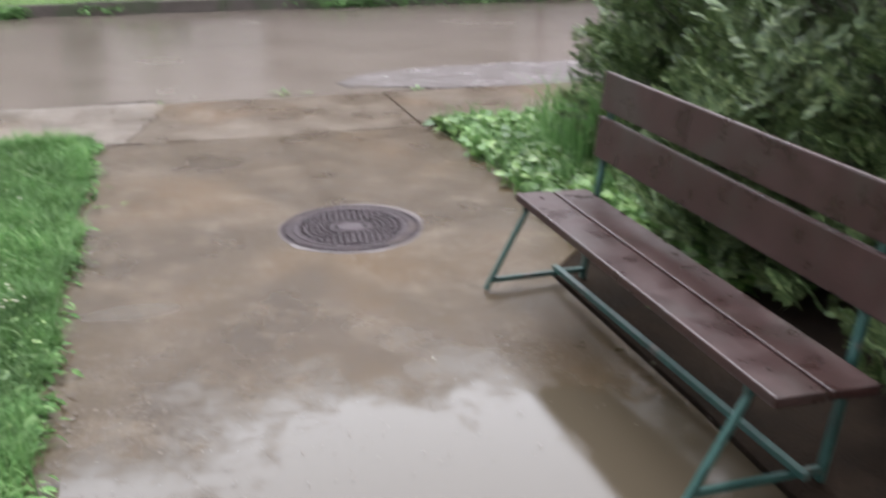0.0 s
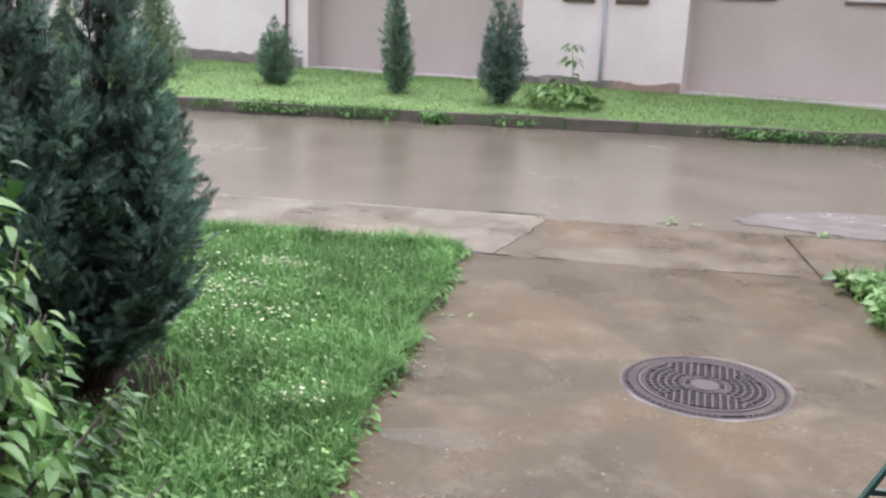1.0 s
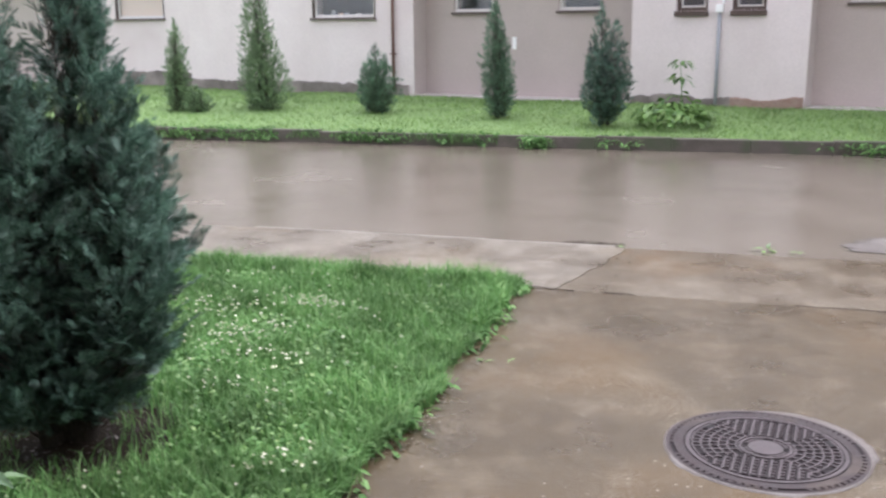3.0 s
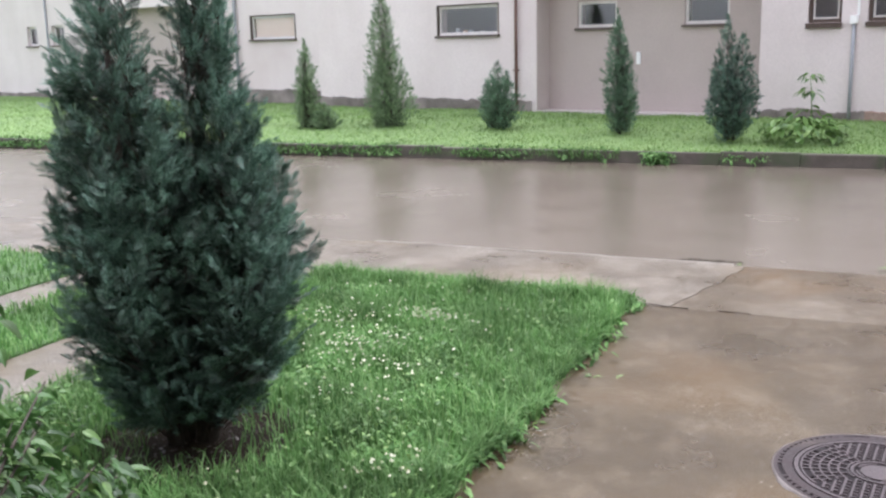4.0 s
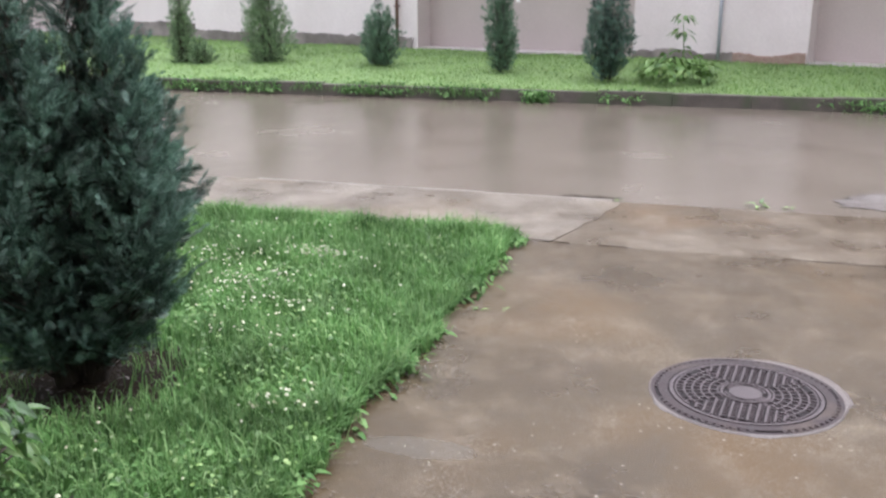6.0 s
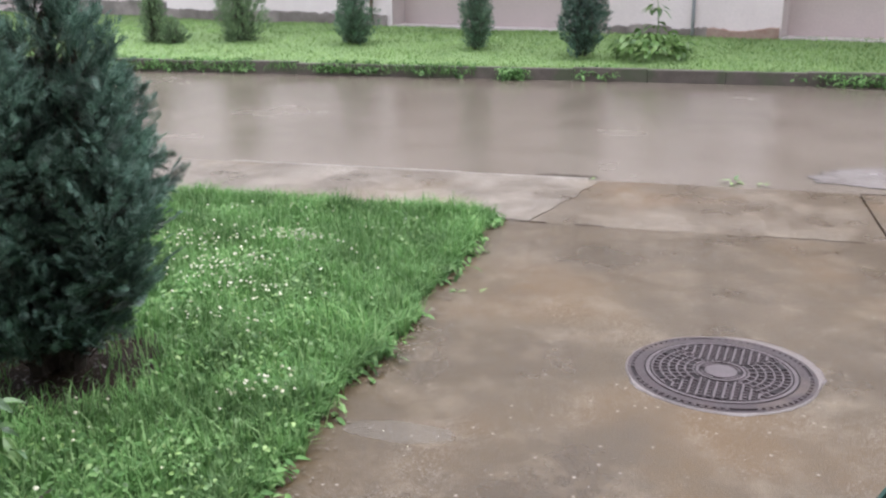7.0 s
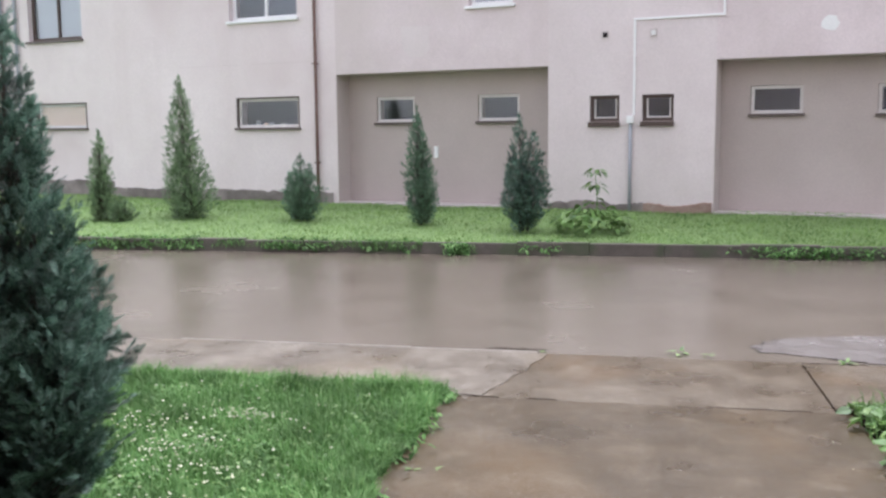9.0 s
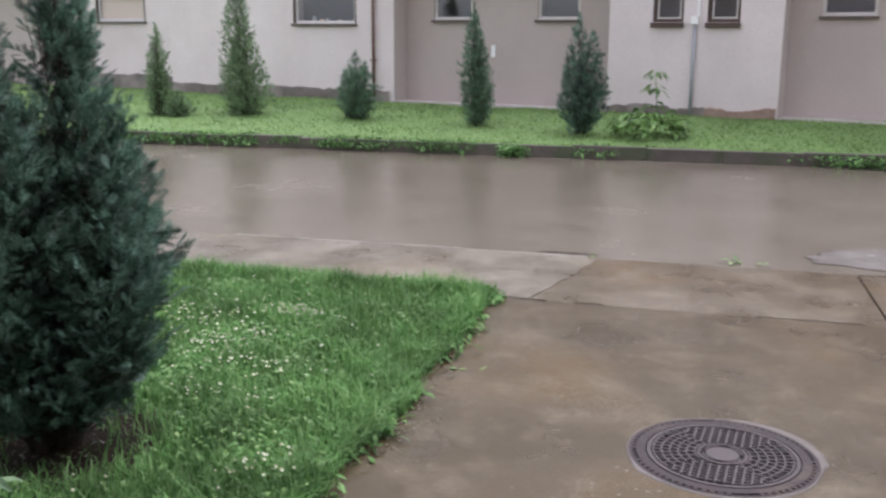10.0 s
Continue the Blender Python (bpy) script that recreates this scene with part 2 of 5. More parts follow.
M_CONIFER = leafy("dark_conifer", [(0.017, 0.042, 0.028), (0.037, 0.080, 0.054), (0.082, 0.15, 0.11), (0.19, 0.28, 0.235)], 0.42, 0.26, 0.5, clump=(6.0, 0.3, 1.75))
M_CONIFER_MID = leafy("conifer_green", [(0.055, 0.105, 0.07), (0.08, 0.15, 0.095), (0.12, 0.20, 0.13), (0.18, 0.265, 0.175)], 0.55, 0.12, clump=(7.0, 0.5, 1.5))
M_CONIFER_LIGHT = leafy("light_thuja", [(0.09, 0.15, 0.08), (0.135, 0.21, 0.11), (0.19, 0.275, 0.15), (0.26, 0.34, 0.20)], 0.55, 0.15, clump=(7.0, 0.55, 1.45))
M_LEAF = leafy("shrub_leaves", [(0.022, 0.06, 0.015), (0.042, 0.105, 0.026), (0.075, 0.155, 0.04), (0.13, 0.22, 0.066)], 0.42, 0.22, 0.4)
M_IVY = leafy("ground_cover_leaves", [(0.06, 0.13, 0.034), (0.10, 0.195, 0.048), (0.15, 0.265, 0.07), (0.22, 0.325, 0.11)], 0.4, 0.25, 0.4)
M_HEDGE = leafy("hedge_conifer", [(0.020, 0.040, 0.014), (0.055, 0.098, 0.034), (0.11, 0.165, 0.062), (0.20, 0.26, 0.11)], 0.55, 0.08)
M_BARK = surface("bark", (0.020, 0.014, 0.010), (0.06, 0.045, 0.034), scale=14, fine=90, rough=(0.7, 0.9), bump=0.8, depth=0.01)
M_CLOVER = leafy("clover_heads", [(0.38, 0.40, 0.24), (0.58, 0.58, 0.43), (0.74, 0.72, 0.60)], 0.75, 0.2)
M_RENDER = surface("pale_roughcast", (0.68, 0.60, 0.60), (0.775, 0.70, 0.70), scale=0.9, fine=45, rough=(0.85, 0.95), bump=0.35, depth=0.006,
                   stain=(0.63, 0.54, 0.54), stain_scale=0.45, stain_edge=(0.48, 0.66), fine_amount=0.14, streak=(0.59, 0.505, 0.50))
M_RENDER_DULL = surface("duller_roughcast", (0.60, 0.515, 0.515), (0.73, 0.645, 0.65), scale=0.9, fine=45, rough=(0.85, 0.95), bump=0.35, depth=0.006,
                   stain=(0.56, 0.49, 0.465), stain_scale=0.45, stain_edge=(0.48, 0.66), fine_amount=0.14, streak=(0.52, 0.455, 0.43))
# beige kept darker than the walls: the bays' shade is put into it
M_RENDER_NICHE_SHADE = surface("shaded_niche_roughcast", (0.41, 0.35, 0.325), (0.49, 0.425, 0.40), scale=0.8, fine=45, rough=(0.85, 0.95), bump=0.35, depth=0.006, fine_amount=0.12, streak=(0.45, 0.38, 0.35))
M_RENDER_WHITE = surface("whiter_roughcast", (0.62, 0.548, 0.542), (0.71, 0.637, 0.635), scale=0.9, fine=45, rough=(0.85, 0.95), bump=0.35, depth=0.006, fine_amount=0.12, streak=(0.55, 0.485, 0.475))
M_PATCH = surface("repair_plaster", (0.48, 0.43, 0.42), (0.62, 0.55, 0.54), scale=4, fine=60, rough=(0.85, 0.95), bump=0.3, depth=0.004)
M_PATCH_WHITE = simple("white_filler", (0.78, 0.78, 0.77), 0.8, vary=0.05)
M_PLINTH = surface("damp_plinth", (0.11, 0.092, 0.082), (0.23, 0.20, 0.185), scale=3, fine=50, rough=(0.7, 0.9), bump=0.5, depth=0.008, stain=(0.27, 0.235, 0.22), stain_scale=1.6)
M_BRICK = surface("bare_masonry", (0.22, 0.12, 0.085), (0.38, 0.30, 0.26), scale=6, fine=60, rough=(0.8, 0.95), bump=0.6)
M_ROOF = surface("roof_tiles", (0.16, 0.07, 0.045), (0.26, 0.12, 0.08), scale=2, fine=30, rough=(0.6, 0.8), bump=0.4)
M_DARKWOOD = simple("dark_window_wood", (0.07, 0.045, 0.035), 0.5)
M_PALEWOOD = simple("pale_window_paint", (0.64, 0.61, 0.59), 0.5, vary=0.12)
M_WHITEPVC = simple("white_window_plastic", (0.80, 0.80, 0.80), 0.35, vary=0.04)
M_SILL = simple("brown_sill_sheet", (0.10, 0.075, 0.065), 0.45)
M_BLIND = simple("cream_blind", (0.92, 0.70, 0.56), 0.8, vary=0.05)
M_CURTAIN = simple("pale_curtain", (0.55, 0.57, 0.60), 0.9, vary=0.1)
# blue-grey stands in for room dimness and for sky reflected in the panes
M_ROOM = simple("dim_room_tint", (0.15, 0.16, 0.20), 0.9)
M_PIPE_RED = simple("rusty_downpipe", (0.16, 0.085, 0.07), 0.5)
M_PIPE_GREY = simple("grey_conduit", (0.30, 0.31, 0.34), 0.4)
M_CABLE = simple("white_cable_duct", (0.82, 0.82, 0.82), 0.4, vary=0.04)
M_BENCHWOOD = surface("wet_brown_board", (0.019, 0.0095, 0.0085), (0.044, 0.022, 0.019), scale=7, fine=120, spec=0.34, rough=(0.24, 0.46), bump=0.25, depth=0.003, stain=(0.034, 0.025, 0.021), stain_scale=3)
M_GREENSTEEL = surface("green_painted_steel", (0.013, 0.043, 0.037), (0.032, 0.094, 0.08), scale=10, fine=90, rough=(0.3, 0.5), bump=0.2, depth=0.002, stain=(0.085, 0.08, 0.068), stain_scale=9, stain_edge=(0.60, 0.68))
M_IRON = surface("wet_cast_iron", (0.019, 0.0135, 0.015), (0.046, 0.033, 0.035), scale=12, fine=120, rough=(0.4, 0.6), spec=0.14, bump=0.4, depth=0.003, metal=0.1, stain=(0.052, 0.038, 0.033), stain_scale=5)
M_IRON_WORN = surface("worn_cast_iron", (0.028, 0.021, 0.023), (0.092, 0.073, 0.078), scale=14, fine=120, rough=(0.32, 0.55), spec=0.18, bump=0.4, depth=0.003, metal=0.1)
M_CEMENT = wet_ground("wet_cement_bedding", (0.062, 0.047, 0.042), (0.105, 0.084, 0.077), (0.3, 0.5), 6.0, grit=0.5)
# near-black iron with the shade of hollows put into its colour
M_RECESS_SHADE = simple("recess_shade_iron", (0.014, 0.0105, 0.0115), 0.85, 0.0, 0.15)

m, n, l, b = material("puddle_water")
b.inputs["Base Color"].default_value = (0.055, 0.045, 0.03, 1)
b.inputs["Roughness"].default_value = 0.07
b.inputs["Specular IOR Level"].default_value = 0.27
b.inputs["IOR"].default_value = 1.5
wav = n.new("ShaderNodeTexNoise")
wav.inputs["Scale"].default_value, wav.inputs["Detail"].default_value = 16, 3
geo = n.new("ShaderNodeNewGeometry")
l.new(geo.outputs["Position"], wav.inputs["Vector"])
bp = n.new("ShaderNodeBump")
bp.inputs["Strength"].default_value, bp.inputs["Distance"].default_value = 0.04, 0.01
l.new(wav.outputs[0], bp.inputs["Height"])
l.new(bp.outputs[0], b.inputs["Normal"])
M_PUDDLE = m

m, n, l, b = material("window_glass")
b.inputs["Base Color"].default_value = (0.9, 0.93, 0.95, 1)
b.inputs["Roughness"].default_value = 0.02
b.inputs["Transmission Weight"].default_value = 1.0
b.inputs["IOR"].default_value = 1.45
M_GLASS = m


# ---------- mesh helpers ----------
def link_mesh(name, mesh, mat, parent=None, label=""):
    if mat:
        mesh.materials.append(mat)
    ob = new(name, mesh)
    ob.parent = parent
    if label:
        ob["label"] = label
    return ob


def part(name, bm, mat, parent=None, label="", smooth=False):
    mesh = bpy.data.meshes.new(name)
    bmesh.ops.recalc_face_normals(bm, faces=bm.faces)
    bm.to_mesh(mesh)
    bm.free()
    if smooth:
        for f in mesh.polygons:
            f.use_smooth = True
    return link_mesh(name, mesh, mat, parent, label)


def from_lists(name, verts, faces, mat, parent=None, label="", smooth=False):
    mesh = bpy.data.meshes.new(name)
    mesh.from_pydata(verts, [], faces)
    if smooth:
        mesh.polygons.foreach_set("use_smooth", [True] * len(mesh.polygons))
    return link_mesh(name, mesh, mat, parent, label)


def add_box(bm, x0, x1, y0, y1, z0, z1, m=None, bevel=0.0):
    r = bmesh.ops.create_cube(bm, size=1)
    vs = r["verts"]
    bmesh.ops.scale(bm, vec=(x1 - x0, y1 - y0, z1 - z0), verts=vs)
    bmesh.ops.translate(bm, vec=((x0 + x1) / 2, (y0 + y1) / 2, (z0 + z1) / 2), verts=vs)
    if bevel:
        es = list({e for v in vs for e in v.link_edges})
        r2 = bmesh.ops.bevel(bm, geom=es, offset=bevel, segments=2, affect="EDGES", profile=0.6)
        vs = list({v for f in r2["faces"] for v in f.verts} | {v for v in vs if v.is_valid})
    if m is not None:
        bmesh.ops.transform(bm, matrix=m, verts=vs)
    return vs


def box(name, x0, x1, y0, y1, z0, z1, mat, parent=None, label="", bevel=0.0):
    bm = bmesh.new()
    add_box(bm, x0, x1, y0, y1, z0, z1, bevel=bevel)
    return part(name, bm, mat, parent, label)


def add_bar(bm, a, b, w, h=None, sides=4, up=(0, 0, 1)):
    """A straight bar from a to b, square (sides 4) or round."""
    a, b = Vector(a), Vector(b)
    d = b - a
    h = h or w
    q = d.to_track_quat("Z", "Y")
    ring = []
    for p in (a, b):
        row = []
        for i in range(sides):
            t = 2 * math.pi * (i + 0.5) / sides
            k = math.sqrt(2) if sides == 4 else 1.0
            row.append(bm.verts.new(p + q @ Vector((math.cos(t) * w / 2 * k, math.sin(t) * h / 2 * k, 0))))
        ring.append(row)
    for i in range(sides):
        j = (i + 1) % sides
        bm.faces.new((ring[0][i], ring[0][j], ring[1][j], ring[1][i]))
    bm.faces.new(ring[0][::-1])
    bm.faces.new(ring[1])


def bar(name, a, b, w, mat, parent=None, h=None, sides=4, label=""):
    bm = bmesh.new()
    add_bar(bm, a, b, w, h, sides)
    return part(name, bm, mat, parent, label, smooth=sides > 6)


def tube(name, pts, radii, mat, parent=None, sides=7, label=""):
    verts, faces = [], []
    for k, (p, r) in enumerate(zip(pts, radii)):
        p = Vector(p)
        d = (Vector(pts[min(k + 1, len(pts) - 1)]) - Vector(pts[max(k - 1, 0)])).normalized()
        q = d.to_track_quat("Z", "Y")
        for i in range(sides):
            t = 2 * math.pi * i / sides
            verts.append(p + q @ Vector((math.cos(t) * r, math.sin(t) * r, 0)))
        if k:
            for i in range(sides):
                j = (i + 1) % sides
                a = (k - 1) * sides
                faces.append((a + i, a + j, a + sides + j, a + sides + i))
    faces.append(tuple(range(sides))[::-1])
    faces.append(tuple(range(len(verts) - sides, len(verts))))
    return from_lists(name, verts, faces, mat, parent, label, True)


def slab(name, corners, z0, z1, mat, parent=None, label=""):
    """A flat slab over a polygon given in plot coordinates."""
    bm = bmesh.new()
    f = bm.faces.new([bm.verts.new(W(u, v, z1)) for u, v in corners])
    r = bmesh.ops.extrude_face_region(bm, geom=[f])
    for v in r["geom"]:
        if isinstance(v, bmesh.types.BMVert):
            v.co.z = z0
    return part(name, bm, mat, parent, label)


def empty_thing(name, m, label, category, group=""):
    ob = new(name)
    ob.matrix_world = m
    return tagged(ob, label, category, group)


# ---------- ground ----------
bm = bmesh.new()
bmesh.ops.create_grid(bm, x_segments=40, y_segments=40, size=300)
ground = part("ground", bm, M_TURF)
ground.location.z = -0.07
tagged(ground, "grassy earth that reaches to the horizon", "ground", kind="structure")

NEAR, FAR = 3.44, 9.47  # the road's two edges across the plot


def kerb_v(u):
    return FAR + 0.02 * u


road = slab("road", [(-70, NEAR), (70, NEAR), (70, kerb_v(70)), (-70, kerb_v(-70))], -0.06, -0.012, M_ROAD)
tagged(road, "wide rain-soaked grey-brown road with a film of water", "road", kind="structure")

bed = slab("soil_bed", [(-6.5, -9), (7, -9), (7, 3.5), (-6.5, 3.5)], -0.06, -0.02, M_SOIL)
tagged(bed, "dark wet soil under the paving and the lawns", "soil", kind="structure")

path = empty_thing("garden_path", Matrix(), "wet brownish concrete garden path with cracked joints", "path")
path["kind"] = "structure"
slab("slab", [(-1.50, -9), (0.84, -9), (0.84, -2.2), (0.80, -0.9), (1.12, -0.55), (1.14, 0.9), (1.04, 2.13), (-1.50, 2.13)], -0.05, 0.0, M_CONCRETE, path)
pavement = empty_thing("pavement", Matrix(), "pale worn concrete strip along the road edge, speckled with grit", "pavement")
pavement["kind"] = "structure"
CRACK = [(-1.23, 2.14), (-1.17, 2.36), (-1.12, 2.52), (-1.10, 2.66), (-1.01, 2.90), (-1.0, 3.08), (-0.94, 3.27), (-0.92, NEAR)]
slab("slab", [(-3.9, 2.145), *CRACK, (-3.9, NEAR)], -0.05, 0.001, M_STRIP, pavement)
slab("slab", [(-70, 2.145), (-3.905, 2.145), (-3.905, NEAR), (-70, NEAR)], -0.05, 0.0, M_STRIP, pavement)
slab("slab", [(0.955, 2.1325), (0.925, NEAR), *[(a + 0.009 - 0.006 * i / 7, b) for i, (a, b) in enumerate(CRACK[:0:-1][::-1])][::-1], (-1.22, 2.1325)], -0.05, 0.0, M_STRIP_BROWN, pavement)
slab("slab", [(0.967, 2.2), (70, 2.2), (70, NEAR - 0.02), (0.937, NEAR - 0.02)], -0.05, 0.003, M_STRIP_BROWN, pavement)
u = -24.0
rng = random.Random(12)
while u < -1.9:
    if rng.random() < 0.72: slab("edging_stone", [(u, NEAR + 0.003), (u + 0.99, NEAR + 0.003), (u + 0.99, NEAR + 0.062 + rng.uniform(-0.012, 0.008)), (u, NEAR + 0.062 + rng.uniform(-0.012, 0.008))], -0.05, 0.004 + rng.uniform(-0.004, 0.002), M_EDGE, pavement, "pale worn edging stone")
    u += 1.0
drive = empty_thing("wheel_track_drive", Matrix(), "two narrow concrete wheel tracks with grass between them", "driveway")
drive["kind"] = "structure"
slab("wheel_track", [(-4.4, -9), (-3.75, -9), (-3.75, 2.14), (-4.4, 2.14)], -0.05, -0.002, M_STRIP, drive)
slab("wheel_track", [(-5.62, -9), (-5.16, -9), (-5.16, 2.14), (-5.62, 2.14)], -0.05, -0.002, M_STRIP, drive)


def puddle(name, centre, radii, z, seed, label, wobble=0.35, n=150):
    rng = random.Random(seed)
    ph = [(rng.uniform(0, 6.28), rng.choice((2, 3, 4, 5, 7)), rng.uniform(0.2, 1)) for _ in range(5)]
    bm = bmesh.new()
    vs = []
    for i in range(n):
        t = 2 * math.pi * i / n
        k = 1 + wobble * sum(a * math.sin(f * t + p) / f for p, f, a in ph) + rng.uniform(-0.02, 0.02)
        k += 0.10 * noise.noise((math.cos(t) * 4, math.sin(t) * 4, seed)) + 0.05 * noise.noise((math.cos(t) * 13, math.sin(t) * 13, seed))
        vs.append(bm.verts.new(W(centre[0] + math.cos(t) * radii[0] * k, centre[1] + math.sin(t) * radii[1] * k, z)))
    f = bm.faces.new(vs)
    bmesh.ops.triangulate(bm, faces=[f])
    ob = part(name, bm, M_PUDDLE)
    for q in ob.data.polygons:
        if q.normal.z < 0:
            q.flip()
    return tagged(ob, label, "puddle", kind="structure")


puddle("puddle", (-0.1, -4.35), (0.75, 0.7), 0.004, 3, "wide shallow puddle of rainwater on the path under the bench", 0.14)
# pale colour stands in for a puddle that mirrors the house wall
pale_patch = puddle("pale_road_patch", (2.42, 4.02), (1.85, 0.55), -0.0075, 8, "pale patch of road under thin water, wall reflection put into its colour", 0.25)
pale_patch.data.materials[0] = M_ROAD_REFLECTION
pale_patch["category"] = "road patch"

# ---------- far kerb and lawn ----------
kerb = empty_thing("kerb", Matrix(), "dark wet mossy concrete kerb at the lawn's edge", "kerb")
kerb["kind"] = "structure"
rng = random.Random(4)
u = -30.0
stone = None
while u < 20:
    if stone is None:
        bm = bmesh.new()
        add_box(bm, 0, 0.996, 0, 0.14, -0.06, 0.155, bevel=0.008)
        stone = part("kerb_stone", bm, M_KERB, kerb)
    else:
        stone = stone.copy()
        scene.collection.objects.link(stone)
    p = W(u, kerb_v(u) + rng.uniform(-0.008, 0.008), rng.uniform(-0.012, 0.012))
    stone.matrix_world = pose(p.x, p.y, p.z, rng.uniform(-1.5, 1.5), rng.uniform(-0.4, 0.4), 14 + math.degrees(0.02))
    u += 1.0


def lawn_z(x, y):
    """Height of the far lawn, which rises from the kerb to the house."""
    v = -x * SU + y * CU
    d = v - kerb_v(x * CU + y * SU) - 0.1
    rise = 0.13 + 0.20 * max(0.0, min(1.0, d / 2.6)) + 0.03 * noise.noise((x * 0.6, y * 0.6, 0))
    return rise


verts, faces = [], []
NX, NY = 180, 14
for i in range(NX + 1):
    for j in range(NY + 1):
        x = -40 + 58 * i / NX
        u0 = (x + (FAR + 0.12) * SU) / (CU - 0.02 * SU)
        ylo = u0 * SU + (kerb_v(u0) + 0.12) * CU
        y = ylo + (13.2 - ylo) * j / NY
        verts.append((x, y, lawn_z(x, y)))
for i in range(NX):
    for j in range(NY):
        a = i * (NY + 1) + j
        faces.append((a, a + NY + 1, a + NY + 2, a + 1))
lawn = from_lists("far_lawn", verts, faces, M_TURF_FAR, smooth=True)
tagged(lawn, "mown lawn strip that rises gently to the house", "lawn", kind="structure")

# near plots under the grass
for nm, cs in (("lawn_plot", [(-3.73, -9), (-1.47, -9), (-1.47, 2.12), (-3.73, 2.12)]),
               ("lawn_plot", [(-5.14, -9), (-4.42, -9), (-4.42, 2.12), (-5.14, 2.12)]),
               ("lawn_plot", [(-40, -9), (-5.64, -9), (-5.64, 2.12), (-40, 2.12)]),
               ("planting_bed", [(0.86, -9), (20, -9), (20, 2.18), (1.06, 2.18), (1.16, 0.9), (1.14, -0.56), (0.82, -0.9), (0.86, -2.2)])):
    ob = slab(nm, cs, -0.05, 0.008, M_TURF if nm == "lawn_plot" else M_SOIL)
    tagged(ob, "turf of a garden lawn" if nm == "lawn_plot" else "dark soil bed under low leafy plants", "lawn" if nm == "lawn_plot" else "flower bed", kind="structure")

# ---------- the house ----------
house = empty_thing("apartment_house", Matrix(), "long pale roughcast house with recessed bays and small basement windows", "house")
FRONT, SET, DEEP = 12.3, 12.75, 0.46
TOP = 6.7


def wall_with_holes(name, x0, x1, z0, z1, y, thick, holes, mat, label=""):
    xs = sorted({x0, x1, *[h[0] for h in holes], *[h[1] for h in holes]})
    zs = sorted({z0, z1, *[h[2] for h in holes], *[h[3] for h in holes]})
    bm = bmesh.new()
    grid = {(i, j): bm.verts.new((x, y, z)) for i, x in enumerate(xs) for j, z in enumerate(zs)}
    fs = []
    for i in range(len(xs) - 1):
        for j in range(len(zs) - 1):
            cx, cz = (xs[i] + xs[i + 1]) / 2, (zs[j] + zs[j + 1]) / 2
            if any(h[0] < cx < h[1] and h[2] < cz < h[3] for h in holes):
                continue
            fs.append(bm.faces.new((grid[i, j], grid[i + 1, j], grid[i + 1, j + 1], grid[i, j + 1])))
    r = bmesh.ops.extrude_face_region(bm, geom=fs)
    for v in r["geom"]:
        if isinstance(v, bmesh.types.BMVert):
            v.co.y += thick
    for v in [v for v in bm.verts if not v.link_faces]:
        bm.verts.remove(v)
    return part(name, bm, mat, house, label)


N1, N2, NL = (-9.405, -5.09), (-2.25, 2.14), (-25.15, -19.05)
NZ = (0.1, 2.80)
w2 = (-11.79, -10.26, 1.81, 2.41)
u2 = (-11.9, -10.27, 3.93, 5.3)
u3 = (-6.6, -5.75, 3.90, 5.2)
s1, s2 = (-4.35, -3.83, 1.83, 2.27), (-3.45, -2.92, 1.83, 2.27)
u4 = (-0.9, 0.9, 3.95, 5.3)
w5, u5 = (2.98, 4.6, 1.79, 2.40), (2.98, 4.6, 3.93, 5.3)
w1, u1 = (-17.97, -16.38, 1.86, 2.43), (-18.1, -16.42, 3.86, 5.3)
f1, f2 = (-28.25, -27.67, 1.88, 2.45), (-26.86, -26.2, 1.88, 2.45)
u6, u7 = (-24.2, -22.6, 3.9, 5.3), (-28.2, -26.6, 3.9, 5.3)
wall_with_holes("wall", -15.2, N1[0], 0, TOP, FRONT, 0.34, [w2, u2], M_RENDER)
wall_with_holes("wall", N1[0], N1[1], NZ[1], TOP, FRONT, 0.34, [u3], M_RENDER_DULL)
wall_with_holes("wall", N1[1], N2[0], 0, TOP, FRONT, 0.34, [s1, s2], M_RENDER_WHITE)
wall_with_holes("wall", N2[0], N2[1], NZ[1], TOP, FRONT, 0.34, [u4], M_RENDER_DULL)
wall_with_holes("wall", N2[1], 9.5, 0, TOP, FRONT, 0.34, [w5, u5], M_RENDER_DULL)
wall_with_holes("wall", NL[1], -15.2, 0, TOP, SET, 0.34, [w1, u1], M_RENDER)
wall_with_holes("wall", NL[0], NL[1], NZ[1], TOP, SET, 0.34, [u6], M_RENDER)
wall_with_holes("wall", -36, NL[0], 0, TOP, SET, 0.34, [f1, f2, u7], M_RENDER_WHITE)
n1a, n1b = (-8.78, -7.95, 1.88, 2.36), (-6.63, -5.81, 1.88, 2.36)
n2a, n2b = (-1.78, -0.97, 1.93, 2.38), (0.12, 0.93, 1.91, 2.37)
nla, nlb = (-24.4, -23.55, 1.9, 2.38), (-20.95, -20.1, 1.9, 2.38)
